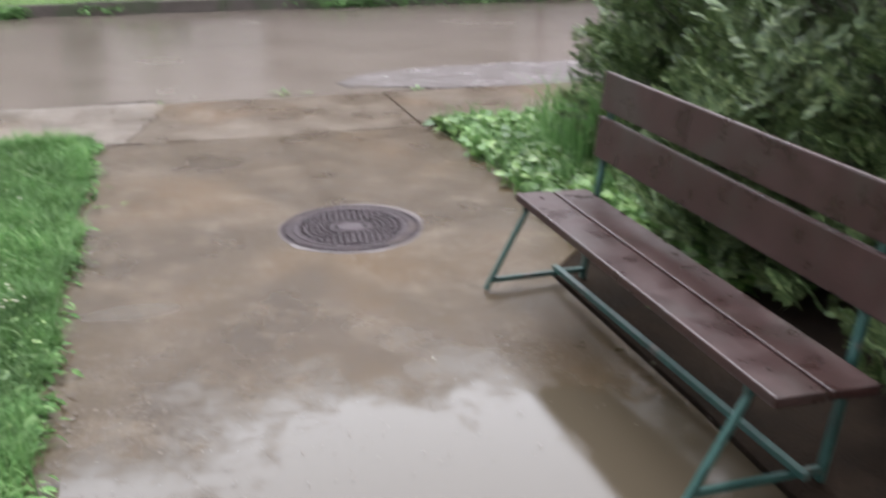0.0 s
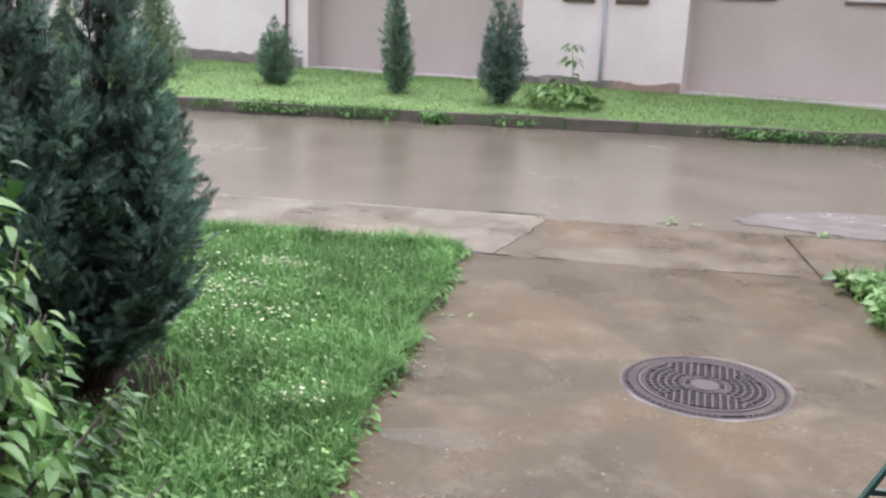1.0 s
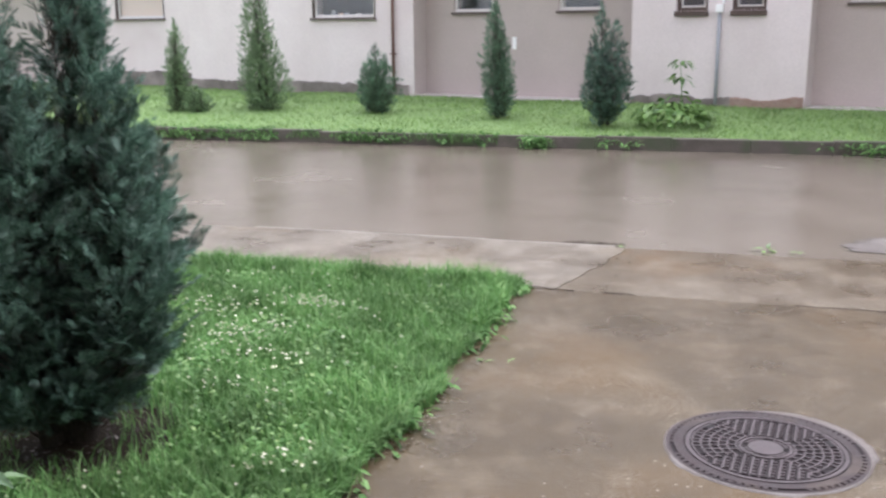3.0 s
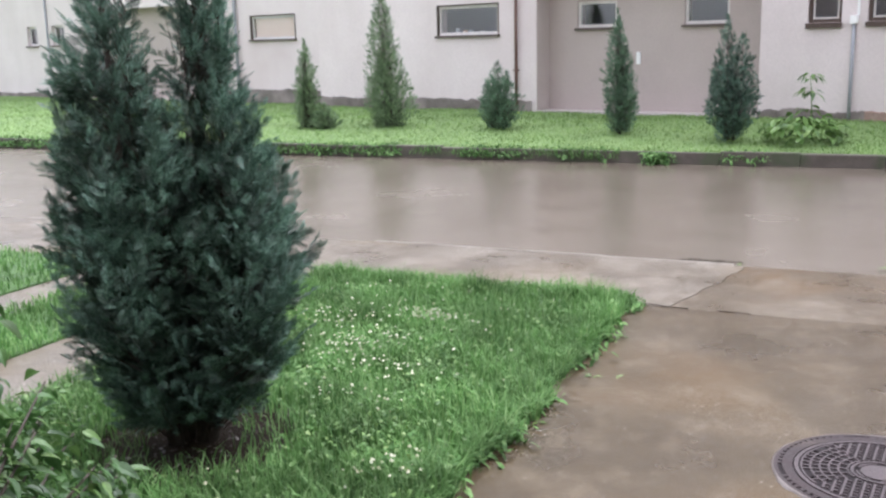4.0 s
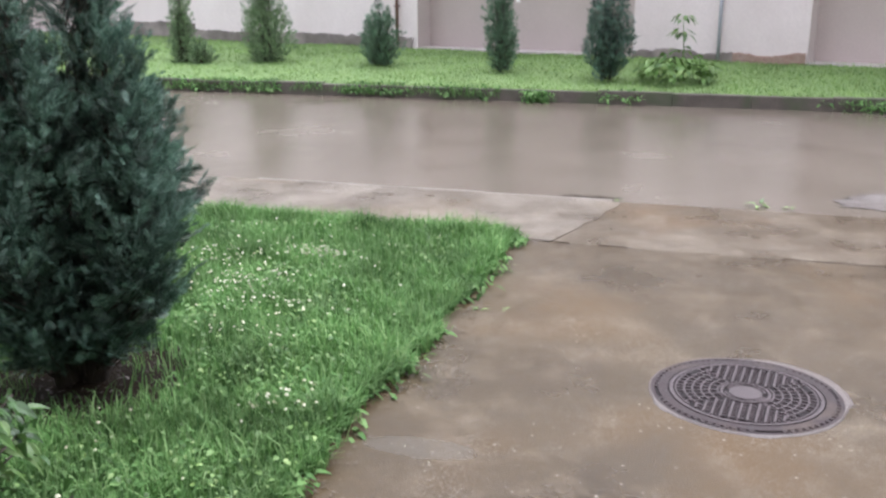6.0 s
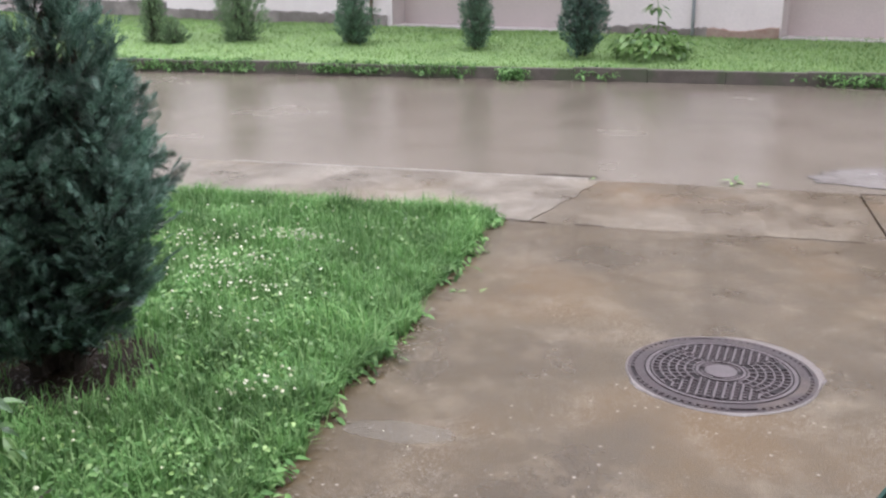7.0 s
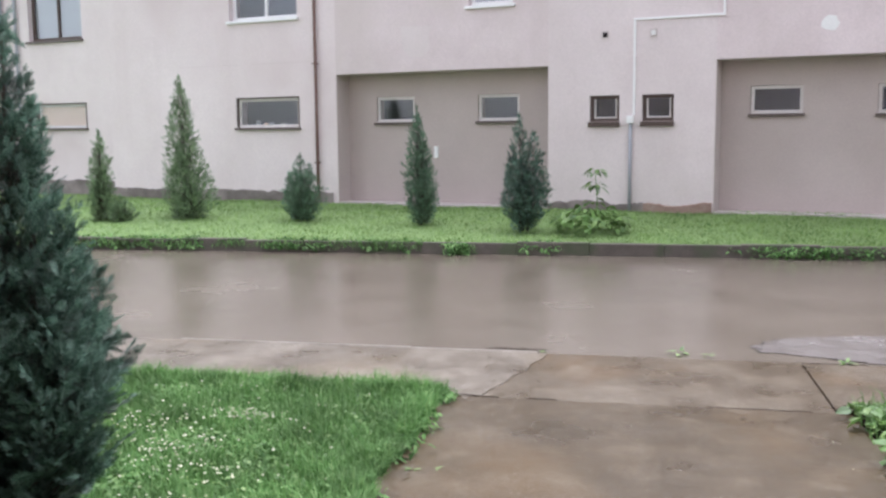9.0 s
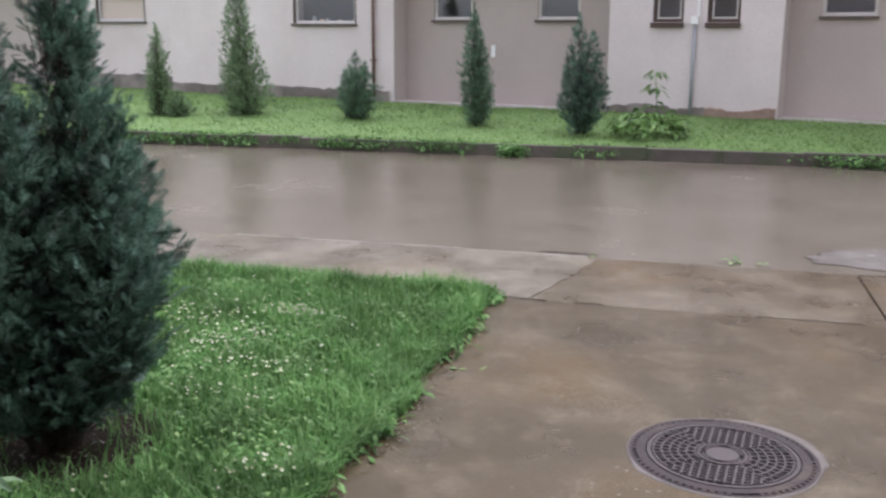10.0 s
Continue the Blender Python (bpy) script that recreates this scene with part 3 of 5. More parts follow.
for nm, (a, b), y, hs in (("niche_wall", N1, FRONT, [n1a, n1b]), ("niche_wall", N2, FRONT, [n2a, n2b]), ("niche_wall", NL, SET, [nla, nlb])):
    wall_with_holes(nm, a - 0.3, b + 0.3, 0, NZ[1] + 0.3, y + DEEP, 0.3, hs, M_RENDER_NICHE_SHADE, "darker beige roughcast at the back of a bay, shade included in its colour")
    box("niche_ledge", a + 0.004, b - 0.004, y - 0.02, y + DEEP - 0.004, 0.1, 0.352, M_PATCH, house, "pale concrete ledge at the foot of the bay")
    # thin panels that carry the bay's painted shade round its sides and top
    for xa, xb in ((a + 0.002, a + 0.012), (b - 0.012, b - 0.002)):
        box("niche_jamb_shade", xa, xb, y + 0.004, y + DEEP - 0.003, 0.354, NZ[1] - 0.014, M_RENDER_NICHE_SHADE, house)
    box("niche_soffit_shade", a + 0.002, b - 0.002, y + 0.004, y + DEEP - 0.003, NZ[1] - 0.013, NZ[1] - 0.002, M_RENDER_NICHE_SHADE, house)
# the rest of the shell
box("side_wall", 9.2, 9.5, FRONT + 0.344, 22, 0, TOP, M_RENDER, house)
box("side_wall", -36, -35.7, SET + 0.344, 22, 0, TOP, M_RENDER, house)
box("step_wall", -15.2, -14.9, FRONT + 0.344, SET + 0.34, 0, TOP, M_RENDER, house)
box("back_wall", -35.7, 9.2, 21.7, 22, 0, TOP, M_RENDER, house)
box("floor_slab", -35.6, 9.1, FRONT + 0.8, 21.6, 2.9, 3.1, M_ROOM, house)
bm = bmesh.new()
for x0, x1, y0 in ((-36.4, -15.2, SET - 0.45), (-15.196, 9.9, FRONT - 0.45)):
    ye, ym = 22.45, (y0 + 22.45) / 2
    vs = [bm.verts.new(p) for p in ((x0, y0, TOP), (x1, y0, TOP), (x1, ye, TOP), (x0, ye, TOP), (x0, ym, TOP + 3.2), (x1, ym, TOP + 3.2))]
    for f in ((0, 1, 5, 4), (2, 3, 4, 5), (0, 4, 3), (1, 2, 5), (0, 3, 2, 1)):
        bm.faces.new([vs[i] for i in f])
part("roof", bm, M_ROOF, house, "red-brown tiled pitched roof")
# plain unseen wall of an assumed house behind the path, added to shade the near ground
bm = bmesh.new()
add_box(bm, -16, 14, -6.1, -5.75, 0, 10.5)
bmesh.ops.rotate(bm, cent=(0, 0, 0), matrix=Matrix.Rotation(TURN, 3, "Z"), verts=bm.verts)
tagged(part("unseen_shade_wall", bm, M_RENDER_DULL), "unseen plain roughcast wall of an assumed house, added to shade the near garden", "wall", kind="structure")
# plinths, proud of the wall
rng = random.Random(9)


def plinth(x0, x1, y, z1, mat=M_PLINTH):
    """A damp stained footing with a ragged top edge."""
    bm = bmesh.new()
    n = max(3, int((x1 - x0) / 0.05))
    rows = []
    for i in range(n + 1):
        x = x0 + (x1 - x0) * i / n
        zt = z1 + 0.07 * noise.noise((x * 1.7, y, 0)) + 0.035 * noise.noise((x * 6, 3, 0)) + 0.02 * noise.noise((x * 17, 5, 0))
        rows.append([bm.verts.new(p) for p in ((x, y - 0.035, 0.05), (x, y - 0.03, zt - 0.015), (x, y - 0.002, zt))])
    for a, b in zip(rows, rows[1:]):
        bm.faces.new((a[0], b[0], b[1], a[1]))
        bm.faces.new((a[1], b[1], b[2], a[2]))
    return part("plinth", bm, mat, house, "damp dark footing under the roughcast")


plinth(-15.2, -9.5, FRONT, 0.55)
plinth(-5.09, -3.4, FRONT, 0.48)
plinth(-3.4, -2.27, FRONT, 0.47, M_BRICK)
plinth(2.16, 9.5, FRONT, 0.48)
plinth(-19.0, -15.2, SET, 0.66)
plinth(-36, -25.2, SET, 0.45)


def add_window(hole, y, kind="basement", panes=1, inside=None, sill=M_SILL, frame_mat=M_PALEWOOD, deep=0.13, lip=(0.05, 0.055), casing=None):
    """A framed window in a wall opening: frame, panes, sill, with what stands behind it."""
    x0, x1, z0, z1 = hole
    yf = y + deep
    # dark outer frame; its colour also stands in for the reveal's shadow
    if casing is not None:
        c = 0.028
        bm = bmesh.new()
        for a, b, g, h in ((x0 + 0.001, x1 - 0.001, z1 - c, z1 - 0.001), (x0 + 0.001, x0 + c, z0 + 0.001, z1 - c), (x1 - c, x1 - 0.001, z0 + 0.001, z1 - c)):
            add_box(bm, a, b, y - 0.012, yf + 0.05, g, h)
        part("casing", bm, casing, house, "dark outer window casing, reveal shadow included in its colour")
        x0, x1, z1 = x0 + c, x1 - c, z1 - c
    t = 0.055 if kind == "basement" else 0.075
    bm = bmesh.new()
    e = 0.002
    add_box(bm, x0 + e, x0 + t, yf, yf + 0.06, z0 + e, z1 - e, bevel=0.004)
    add_box(bm, x1 - t, x1 - e, yf, yf + 0.06, z0 + e, z1 - e, bevel=0.004)
    add_box(bm, x0 + t, x1 - t, yf, yf + 0.06, z0 + e, z0 + t, bevel=0.004)
    add_box(bm, x0 + t, x1 - t, yf, yf + 0.06, z1 - t, z1 - e, bevel=0.004)
    win = part("window", bm, frame_mat, house)
    w = (x1 - x0 - 2 * t) / panes
    for i in range(panes):
        a = x0 + t + i * w
        if i:
            box("mullion", a - 0.03, a + 0.03, yf + 0.004, yf + 0.056, z0 + t, z1 - t, frame_mat, win)
        p = box("pane", a + (0.03 if i else 0.001), a + w - (0.03 if i < panes - 1 else 0.001), yf + 0.026, yf + 0.032, z0 + t + 0.001, z1 - t - 0.001, M_GLASS, win)
        p.visible_shadow = False
    box("sill", x0 - lip[0], x1 + lip[0], y - 0.07, y + deep - 0.002, z0 - lip[1], z0 - 0.004, sill, win, bevel=0.008)
    if inside is not None:
        box("blind", x0 + 0.01, x1 - 0.01, yf + 0.075, yf + 0.085, z0 + 0.01, z1 - 0.01, inside, win)
    # added panel; its colour supplies the pane's dimness and reflected sky
    box("room_backing", x0 - 1.0, x1 + 0.6, y + 1.0, y + 1.05, z0 - 0.6, z1 + 0.6, M_ROOM, win)
    return win


add_window(w2, FRONT, frame_mat=M_PALEWOOD, deep=0.045, casing=M_SILL)
add_window(w1, SET, inside=M_BLIND, deep=0.05, casing=M_SILL)
for h in (n1a, n1b):
    add_window(h, FRONT + DEEP, deep=0.04, lip=(0.03, 0.05))
for h in (n2a, n2b):
    add_window(h, FRONT + DEEP, deep=0.04, lip=(0.03, 0.05))
for h in (nla, nlb):
    add_window(h, SET + DEEP, deep=0.04)
for h in (s1, s2):
    win = add_window(h, FRONT, frame_mat=M_DARKWOOD, deep=0.05, sill=M_DARKWOOD, lip=(0.012, 0.085))
    x0, x1, z0, z1 = h
    bm = bmesh.new()
    for a, b, c, d in ((x0 + 0.075, x1 - 0.06, z0 + 0.06, z0 + 0.082), (x0 + 0.075, x0 + 0.095, z0 + 0.082, z1 - 0.06), (x1 - 0.08, x1 - 0.06, z0 + 0.082, z1 - 0.06)):
        add_box(bm, a, b, FRONT + 0.055, FRONT + 0.075, c, d)
    part("casement", bm, M_PALEWOOD, win, "pale inner casement")
for h in (f1, f2):
    add_window(h, SET, deep=0.10)
add_window(w5, FRONT, deep=0.045, casing=M_SILL)
add_window(u2, FRONT, "upper", 2, sill=M_WHITEPVC, frame_mat=M_WHITEPVC, inside=None)
add_window(u3, FRONT, "upper", 1, sill=M_WHITEPVC, frame_mat=M_WHITEPVC, inside=M_CURTAIN)
add_window(u4, FRONT, "upper", 2, sill=M_WHITEPVC, frame_mat=M_WHITEPVC)
add_window(u5, FRONT, "upper", 2, sill=M_WHITEPVC, frame_mat=M_WHITEPVC)
add_window(u1, SET, "upper", 2, frame_mat=M_DARKWOOD, inside=M_CURTAIN)
add_window(u6, SET, "upper", 2, frame_mat=M_DARKWOOD)
add_window(u7, SET, "upper", 2, frame_mat=M_DARKWOOD)
# jars and odds behind one basement window
for i, (dx, hgt, col) in enumerate(((0.33, 0.09, M_CURTAIN), (0.52, 0.04, M_BLIND), (0.66, 0.05, M_CURTAIN), (0.95, 0.03, M_PALEWOOD), (1.42, 0.12, M_CABLE))):
    jar = bar("jar", (w2[0] + dx, FRONT + 0.27, w2[2] + 0.0), (w2[0] + dx, FRONT + 0.27, w2[2] + hgt + 0.05), 0.09, col, None, sides=12)
    tagged(jar, "pale jar standing on the inner sill of a basement window", "jar", "jars on the sill")

# downpipes and cables on the face
dp = tube("downpipe", [(-9.83, FRONT - 0.06, z) for z in (0.42, 2.2, 4.4, 6.6)], [0.031] * 4, M_PIPE_RED, None, 12)
tagged(dp, "thin red-brown downpipe fixed to the house wall", "downpipe")
for z in (1.1, 3.0, 5.0):
    box("pipe_clip", -9.868, -9.792, FRONT - 0.115, FRONT - 0.002, z, z + 0.03, M_PIPE_RED, dp)
for x, r in ((-18.95, 0.055), (-18.45, 0.04)):
    dp = tube("downpipe", [(x, SET - 0.07, z) for z in (0.4, 2.2, 4.4, 6.6)], [r] * 4, M_PIPE_GREY, None, 12)
    tagged(dp, "grey metal downpipe at a corner of the house", "downpipe")
    for z in (1.1, 3.0, 5.0):
        box("pipe_clip", x - r - 0.012, x + r + 0.012, SET - 0.13, SET - 0.002, z, z + 0.03, M_PIPE_GREY, dp)
dp = tube("downpipe", [(2.55, FRONT - 0.06, z) for z in (0.42, 2.2, 4.4, 6.6)], [0.031] * 4, M_PIPE_RED, None, 12)
tagged(dp, "thin red-brown downpipe fixed to the house wall", "downpipe")
for z in (1.1, 3.0, 5.0):
    box("pipe_clip", 2.512, 2.588, FRONT - 0.115, FRONT - 0.002, z, z + 0.03, M_PIPE_RED, dp)
duct = empty_thing("cable_duct", pose(0, 0, 0), "white cable duct that turns twice on the wall", "cable duct")
box("duct_run", -3.595, -3.56, FRONT - 0.03, FRONT - 0.002, 1.93, 3.48, M_CABLE, duct)
box("duct_run", -3.595, -2.12, FRONT - 0.03, FRONT - 0.002, 3.481, 3.515, M_CABLE, duct)
box("duct_run", -2.155, -2.12, FRONT - 0.03, FRONT - 0.002, 3.516, 6.4, M_CABLE, duct)
jb = box("junction_box", -3.69, -3.575, FRONT - 0.075, FRONT - 0.002, 1.80, 1.925, M_CABLE, None, bevel=0.012)
tagged(jb, "white plastic junction box on the house wall", "junction box")
cd = tube("conduit", [(-3.63, FRONT - 0.035, z) for z in (0.35, 1.0, 1.8)], [0.028] * 3, M_PIPE_GREY, None, 10)
tagged(cd, "grey steel conduit that runs down from a junction box", "conduit")
cd2 = tube("conduit", [(-27.05, SET - 0.035, z) for z in (0.35, 2.0, 4.0)], [0.028] * 3, M_PIPE_GREY, None, 10)
tagged(cd2, "grey steel conduit on the far bay of the house", "conduit")
for x, z, mat in ((-4.08, 3.27, M_RECESS_SHADE), (-3.27, 3.27, M_PATCH_WHITE)):
    v = empty_thing("wall_vent", pose(x, FRONT, z), "small wall vent with a painted solid core for its opening", "vent")
    bm = bmesh.new()
    for a, b, c, d in ((-0.06, 0.06, 0.04, 0.06), (-0.06, 0.06, -0.06, -0.04), (-0.06, -0.04, -0.04, 0.04), (0.04, 0.06, -0.04, 0.04)):
        add_box(bm, a, b, -0.02, -0.002, c, d)
    part("vent_frame", bm, M_PATCH, v)
    # solid core; the dark one has the opening's shade as its colour
    box("vent_core", -0.038, 0.038, -0.012, -0.003, -0.038, 0.038, mat, v)
plate = box("meter_plate", -7.535, -7.455, FRONT + DEEP - 0.03, FRONT + DEEP - 0.002, 1.2, 1.42, M_CABLE, None, bevel=0.006)
tagged(plate, "small white plate on the wall of a bay", "wall plate")


def blotch(x, y, z, rx, rz, mat, seed, label):
    rng = random.Random(seed)
    bm = bmesh.new()
    vs = [bm.verts.new((x + rx * math.cos(t) * rng.uniform(0.8, 1.1), y - 0.006, z + rz * math.sin(t) * rng.uniform(0.8, 1.1))) for t in [2 * math.pi * i / 14 for i in range(14)]]
    f = bm.faces.new(vs)
    r = bmesh.ops.extrude_face_region(bm, geom=[f])
    for v in r["geom"]:
        if isinstance(v, bmesh.types.BMVert):
            v.co.y += 0.005
    return part("plaster_patch", bm, mat, house, label)


blotch(-0.57, FRONT, 3.27, 0.13, 0.13, M_PATCH_WHITE, 2, "round white filler patch")
bm = bmesh.new()
f = bm.faces.new([bm.verts.new((x, FRONT - 0.006, z)) for x, z in ((-7.98, 3.62), (-7.94, 3.22), (-7.80, 3.06), (-7.50, 3.05), (-7.36, 3.20), (-7.40, 3.44), (-7.32, 3.60))])
r = bmesh.ops.extrude_face_region(bm, geom=[f])
for v in r["geom"]:
    if isinstance(v, bmesh.types.BMVert):
        v.co.y += 0.005
part("plaster_patch", bm, M_RENDER_WHITE, house, "roughly trowelled repair of the plaster")
for x0, x1 in ((-13.3, -11.75), (-11.4, -10.0)):
    box("plaster_seam", x0, x1, FRONT - 0.004, FRONT - 0.001, 3.06, 3.07, M_RENDER_DULL, house, "thin seam in the plaster")


# ---------- conifers ----------
def spray_mesh(rng, points, size, lobes=4):
    """Flat feathery conifer sprays at (place, way, scale): each a stem with pointed side lobes."""
    verts, faces = [], []
    for p, way, k, *flat in points:
        d = way.normalized()
        side = d.cross(flat[0] if flat else Vector((rng.uniform(-1, 1), rng.uniform(-1, 1), rng.uniform(-1, 1))))
        if side.length < 1e-3:
            side = d.orthogonal()
        side.normalize()
        nrm = d.cross(side)
        L = size * k
        bend = rng.uniform(-0.12, 0.2)
        droop = Vector((0, 0, -rng.uniform(0.0, 0.14) * L))

        def at(a, b):
            return p + d * (a * L) + side * (b * L) + nrm * (bend * L * (a * a + b * b)) + droop * a * a

        i0 = len(verts)
        verts += [at(0, -0.02), at(0, 0.02), at(1, 0.0)]
        faces.append((i0, i0 + 1, i0 + 2))
        for j in range(lobes):
            a = 0.10 + 0.72 * j / lobes
            ln = 0.42 * (1 - 0.6 * j / lobes) * rng.uniform(0.75, 1.2)
            for s in (-1, 1):
                b0 = len(verts)
                slim = min(1.0, 5.0 / lobes)
                verts += [at(a, 0), at(a + 0.088 * slim, 0), at(a + ln * 1.10, s * ln * 0.59), at(a + ln * (0.52 + 0.10 * (1 - slim)), s * ln * (0.44 - 0.16 * (1 - slim)))]
                faces.append((b0, b0 + 1, b0 + 2, b0 + 3))
    return verts, faces


def conifer(name, place, columns, n, size, mat, label, seed, lobes=4, group="", trunk=0.04, stems=None, upright=0.0):
    """A conifer grown as flame-shaped columns (x, y, radius, foot, top) from one base, with sprays on each."""
    rng = random.Random(seed)
    thing = empty_thing(name, Matrix.Translation(place), label, "conifer", group)
    for x, y, R, foot, top in columns[: stems or len(columns)]:
        tube("trunk", [(x * 0.32, y * 0.32, -0.06), (x * 0.6, y * 0.6, foot + 0.15 * (top - foot)), (x, y, foot + 0.55 * (top - foot)), (x, y, foot + 0.9 * (top - foot))],
             [trunk, trunk * 0.75, trunk * 0.4, 0.005], M_BARK, thing)
    share = [R * (top - foot) for x, y, R, foot, top in columns]
    pts = []
    for (x, y, R, foot, top), part_of in zip(columns, share):
        ph = rng.uniform(0, 9)
        k, want = 0, int(n * part_of / sum(share))
        while k < want:
            h = rng.random()
            flame = min(1.0, 0.55 + 1.6 * h) * (1 - max(0.0, (h - 0.30) / 0.70) ** 1.7) + 0.02
            if rng.random() > 0.12 + flame:
                continue
            t = rng.uniform(0, 2 * math.pi)
            c, sn = math.cos(t), math.sin(t)
            wob = 1 + 0.34 * noise.noise((c * 1.4 + ph, sn * 1.4, h * 4)) + 0.30 * noise.noise((c * 4 + ph, sn * 4, h * 11))
            depth = 1 - 0.7 * rng.random() ** 1.8
            r = R * flame * wob * depth
            grow = min(1.0, h * 2.2)
            p = Vector((x * (0.45 + 0.55 * grow) + c * r, y * (0.45 + 0.55 * grow) + sn * r, foot + (top - foot) * h))
            way = Vector((c, sn, 0)) * rng.uniform(0.3, 1.0) + Vector((rng.uniform(-0.3, 0.3), rng.uniform(-0.3, 0.3), rng.uniform(0.3, 1.0) + 0.9 * h + upright))
            L = rng.uniform(0.6, 1.2) * (1.5 if rng.random() < 0.06 else 1.0)
            pts.append((p - way.normalized() * size * 0.4, way, L))
            k += 1
    # feathery branch ends that stand out from the crown
    for i in range(n // 26):
        p, way, k = pts[rng.randrange(len(pts))]
        out = Vector((p.x, p.y, 0)).normalized() if p.xy.length > 0.01 else Vector((1, 0, 0))
        if (p.xy.length < 0.3 * max(Vector((c[0], c[1])).length + c[2] for c in columns)):
            continue
        go = (out * rng.uniform(0.6, 1.1) + Vector((rng.uniform(-0.3, 0.3), rng.uniform(-0.3, 0.3), rng.uniform(0.15, 0.9)))).normalized()
        for j in range(9):
            a = j / 8
            q = p + go * ((a * 1.15 - 0.5) * size) + Vector((rng.uniform(-1, 1), rng.uniform(-1, 1), rng.uniform(-1, 1))) * size * 0.16
            pts.append((q, go + Vector((rng.uniform(-0.7, 0.7), rng.uniform(-0.7, 0.7), rng.uniform(-0.35, 0.5))) * (1.1 - 0.6 * a), rng.uniform(0.5, 0.9)))
    v, f = spray_mesh(rng, pts, size, lobes)
    from_lists("crown", v, f, mat, thing)
    verts, faces = [], []
    for p, way, k in pts[:: max(1, n // 300)]:
        q = Vector((p.x * 0.3, p.y * 0.3, max(0.05, p.z - 0.25)))
        d = p - q
        s = d.orthogonal().normalized() * 0.005
        s2 = d.cross(s).normalized() * 0.005
        i = len(verts)
        verts += [q + s, q - s * 0.5 + s2, q - s * 0.5 - s2, p]
        faces += [(i, i + 1, i + 3), (i + 1, i + 2, i + 3), (i + 2, i, i + 3)]
    from_lists("branchwork", verts, faces, M_BARK, thing)["kind"] = "stuff"
    return thing


def beside(side, deep):
    """An offset across and along the line of sight of someone on the path, who looks at the bush."""
    return side * 0.6 - deep * 0.8, side * 0.8 + deep * 0.6


BUSH = Vector((-2.42, -1.325, 0.0))


def feathered_conifer(name, place, columns, n, size, mat, label, seed, stems=3, trunk=0.04, group="", airy=0.0, lobes=5):
    """A conifer of several stems, whose feathery branches rise outwards and carry flat sprays on both sides."""
    rng = random.Random(seed)
    thing = empty_thing(name, Matrix.Translation(place), label, "conifer", group)
    for x, y, R, foot, top in columns[:stems]:
        tube("trunk", [(x * 0.25, y * 0.25, -0.06), (x * 0.5, y * 0.5, foot), (x * 0.85, y * 0.85, foot + 0.4 * (top - foot)), (x, y, foot + 0.97 * (top - foot))],
             [trunk, trunk * 0.75, trunk * 0.42, 0.005], M_BARK, thing)
    share = [R * (top - foot) for x, y, R, foot, top in columns]
    sprays, limbs = [], []
    for (x, y, R, foot, top), part_of in zip(columns, share):
        ph = rng.uniform(0, 9)
        k, want = 0, int(n * part_of / sum(share))
        while k < want:
            h = rng.random()
            flame = min(1.0, 0.55 + 1.6 * h) * (1 - max(0.0, (h - 0.30) / 0.70) ** 2.3) + 0.02
            if rng.random() > 0.12 + flame:
                continue
            k += 1
            if h > 0.5 and rng.random() < airy:
                continue
            t = rng.uniform(0, 2 * math.pi)
            c, sn = math.cos(t), math.sin(t)
            wob = 1 + 0.36 * noise.noise((c * 1.4 + ph, sn * 1.4, h * 4)) + 0.34 * noise.noise((c * 4 + ph, sn * 4, h * 11))
            r = R * flame * wob * (1 - 0.55 * rng.random() ** 2.2)
            grow = min(1.0, h * 2.2)
            tip = Vector((x * (0.45 + 0.55 * grow) + c * r, y * (0.45 + 0.55 * grow) + sn * r, foot + (top - foot) * h))
            go = (Vector((c, sn, 0)) * rng.uniform(0.5, 1.0) + Vector((rng.uniform(-0.25, 0.25), rng.uniform(-0.25, 0.25), rng.uniform(0.2, 0.7) + 0.7 * h))).normalized()
            face = (Vector((c, sn, 0)) * rng.uniform(-0.6, 0.9) + Vector((rng.uniform(-0.6, 0.6), rng.uniform(-0.6, 0.6), rng.uniform(0.2, 1.0)))).normalized()
            across = go.cross(face).normalized()
            long = size * rng.uniform(1.5, 3.1)
            root = tip - go * long * 0.75
            root.z = max(root.z, 0.14)
            limbs.append((root, root + go * long))
            m = int(long / size * 3.4) + 2
            for q in range(m):
                a = (q + 0.6) / m
                s = 1 if q % 2 else -1
                sag = Vector((0, 0, -0.10 * long * a * a))
                way = go * (0.75 + 0.5 * a) + across * (s * (0.85 - 0.75 * a)) + Vector((rng.uniform(-0.18, 0.18), rng.uniform(-0.18, 0.18), rng.uniform(-0.2, 0.1)))
                sprays.append((root + go * (long * a * 0.92) + sag, way, rng.uniform(0.75, 1.15) * (1.15 - 0.45 * a), face + Vector((rng.uniform(-0.3, 0.3), rng.uniform(-0.3, 0.3), rng.uniform(-0.3, 0.3)))))
    v, f = spray_mesh(rng, sprays, size, lobes)
    from_lists("crown", v, f, mat, thing)
    verts, faces = [], []
    for q, p in limbs[::2]:
        d = p - q
        s = d.orthogonal().normalized() * 0.003
        s2 = d.cross(s).normalized() * 0.003
        q = Vector((q.x * 0.55, q.y * 0.55, max(0.08, q.z - 0.12)))
        i = len(verts)
        verts += [q + s, q - s * 0.5 + s2, q - s * 0.5 - s2, p]
        faces += [(i, i + 1, i + 3), (i + 1, i + 2, i + 3), (i + 2, i, i + 3)]
    from_lists("branchwork", verts, faces, M_BARK, thing)["kind"] = "stuff"
    return thing


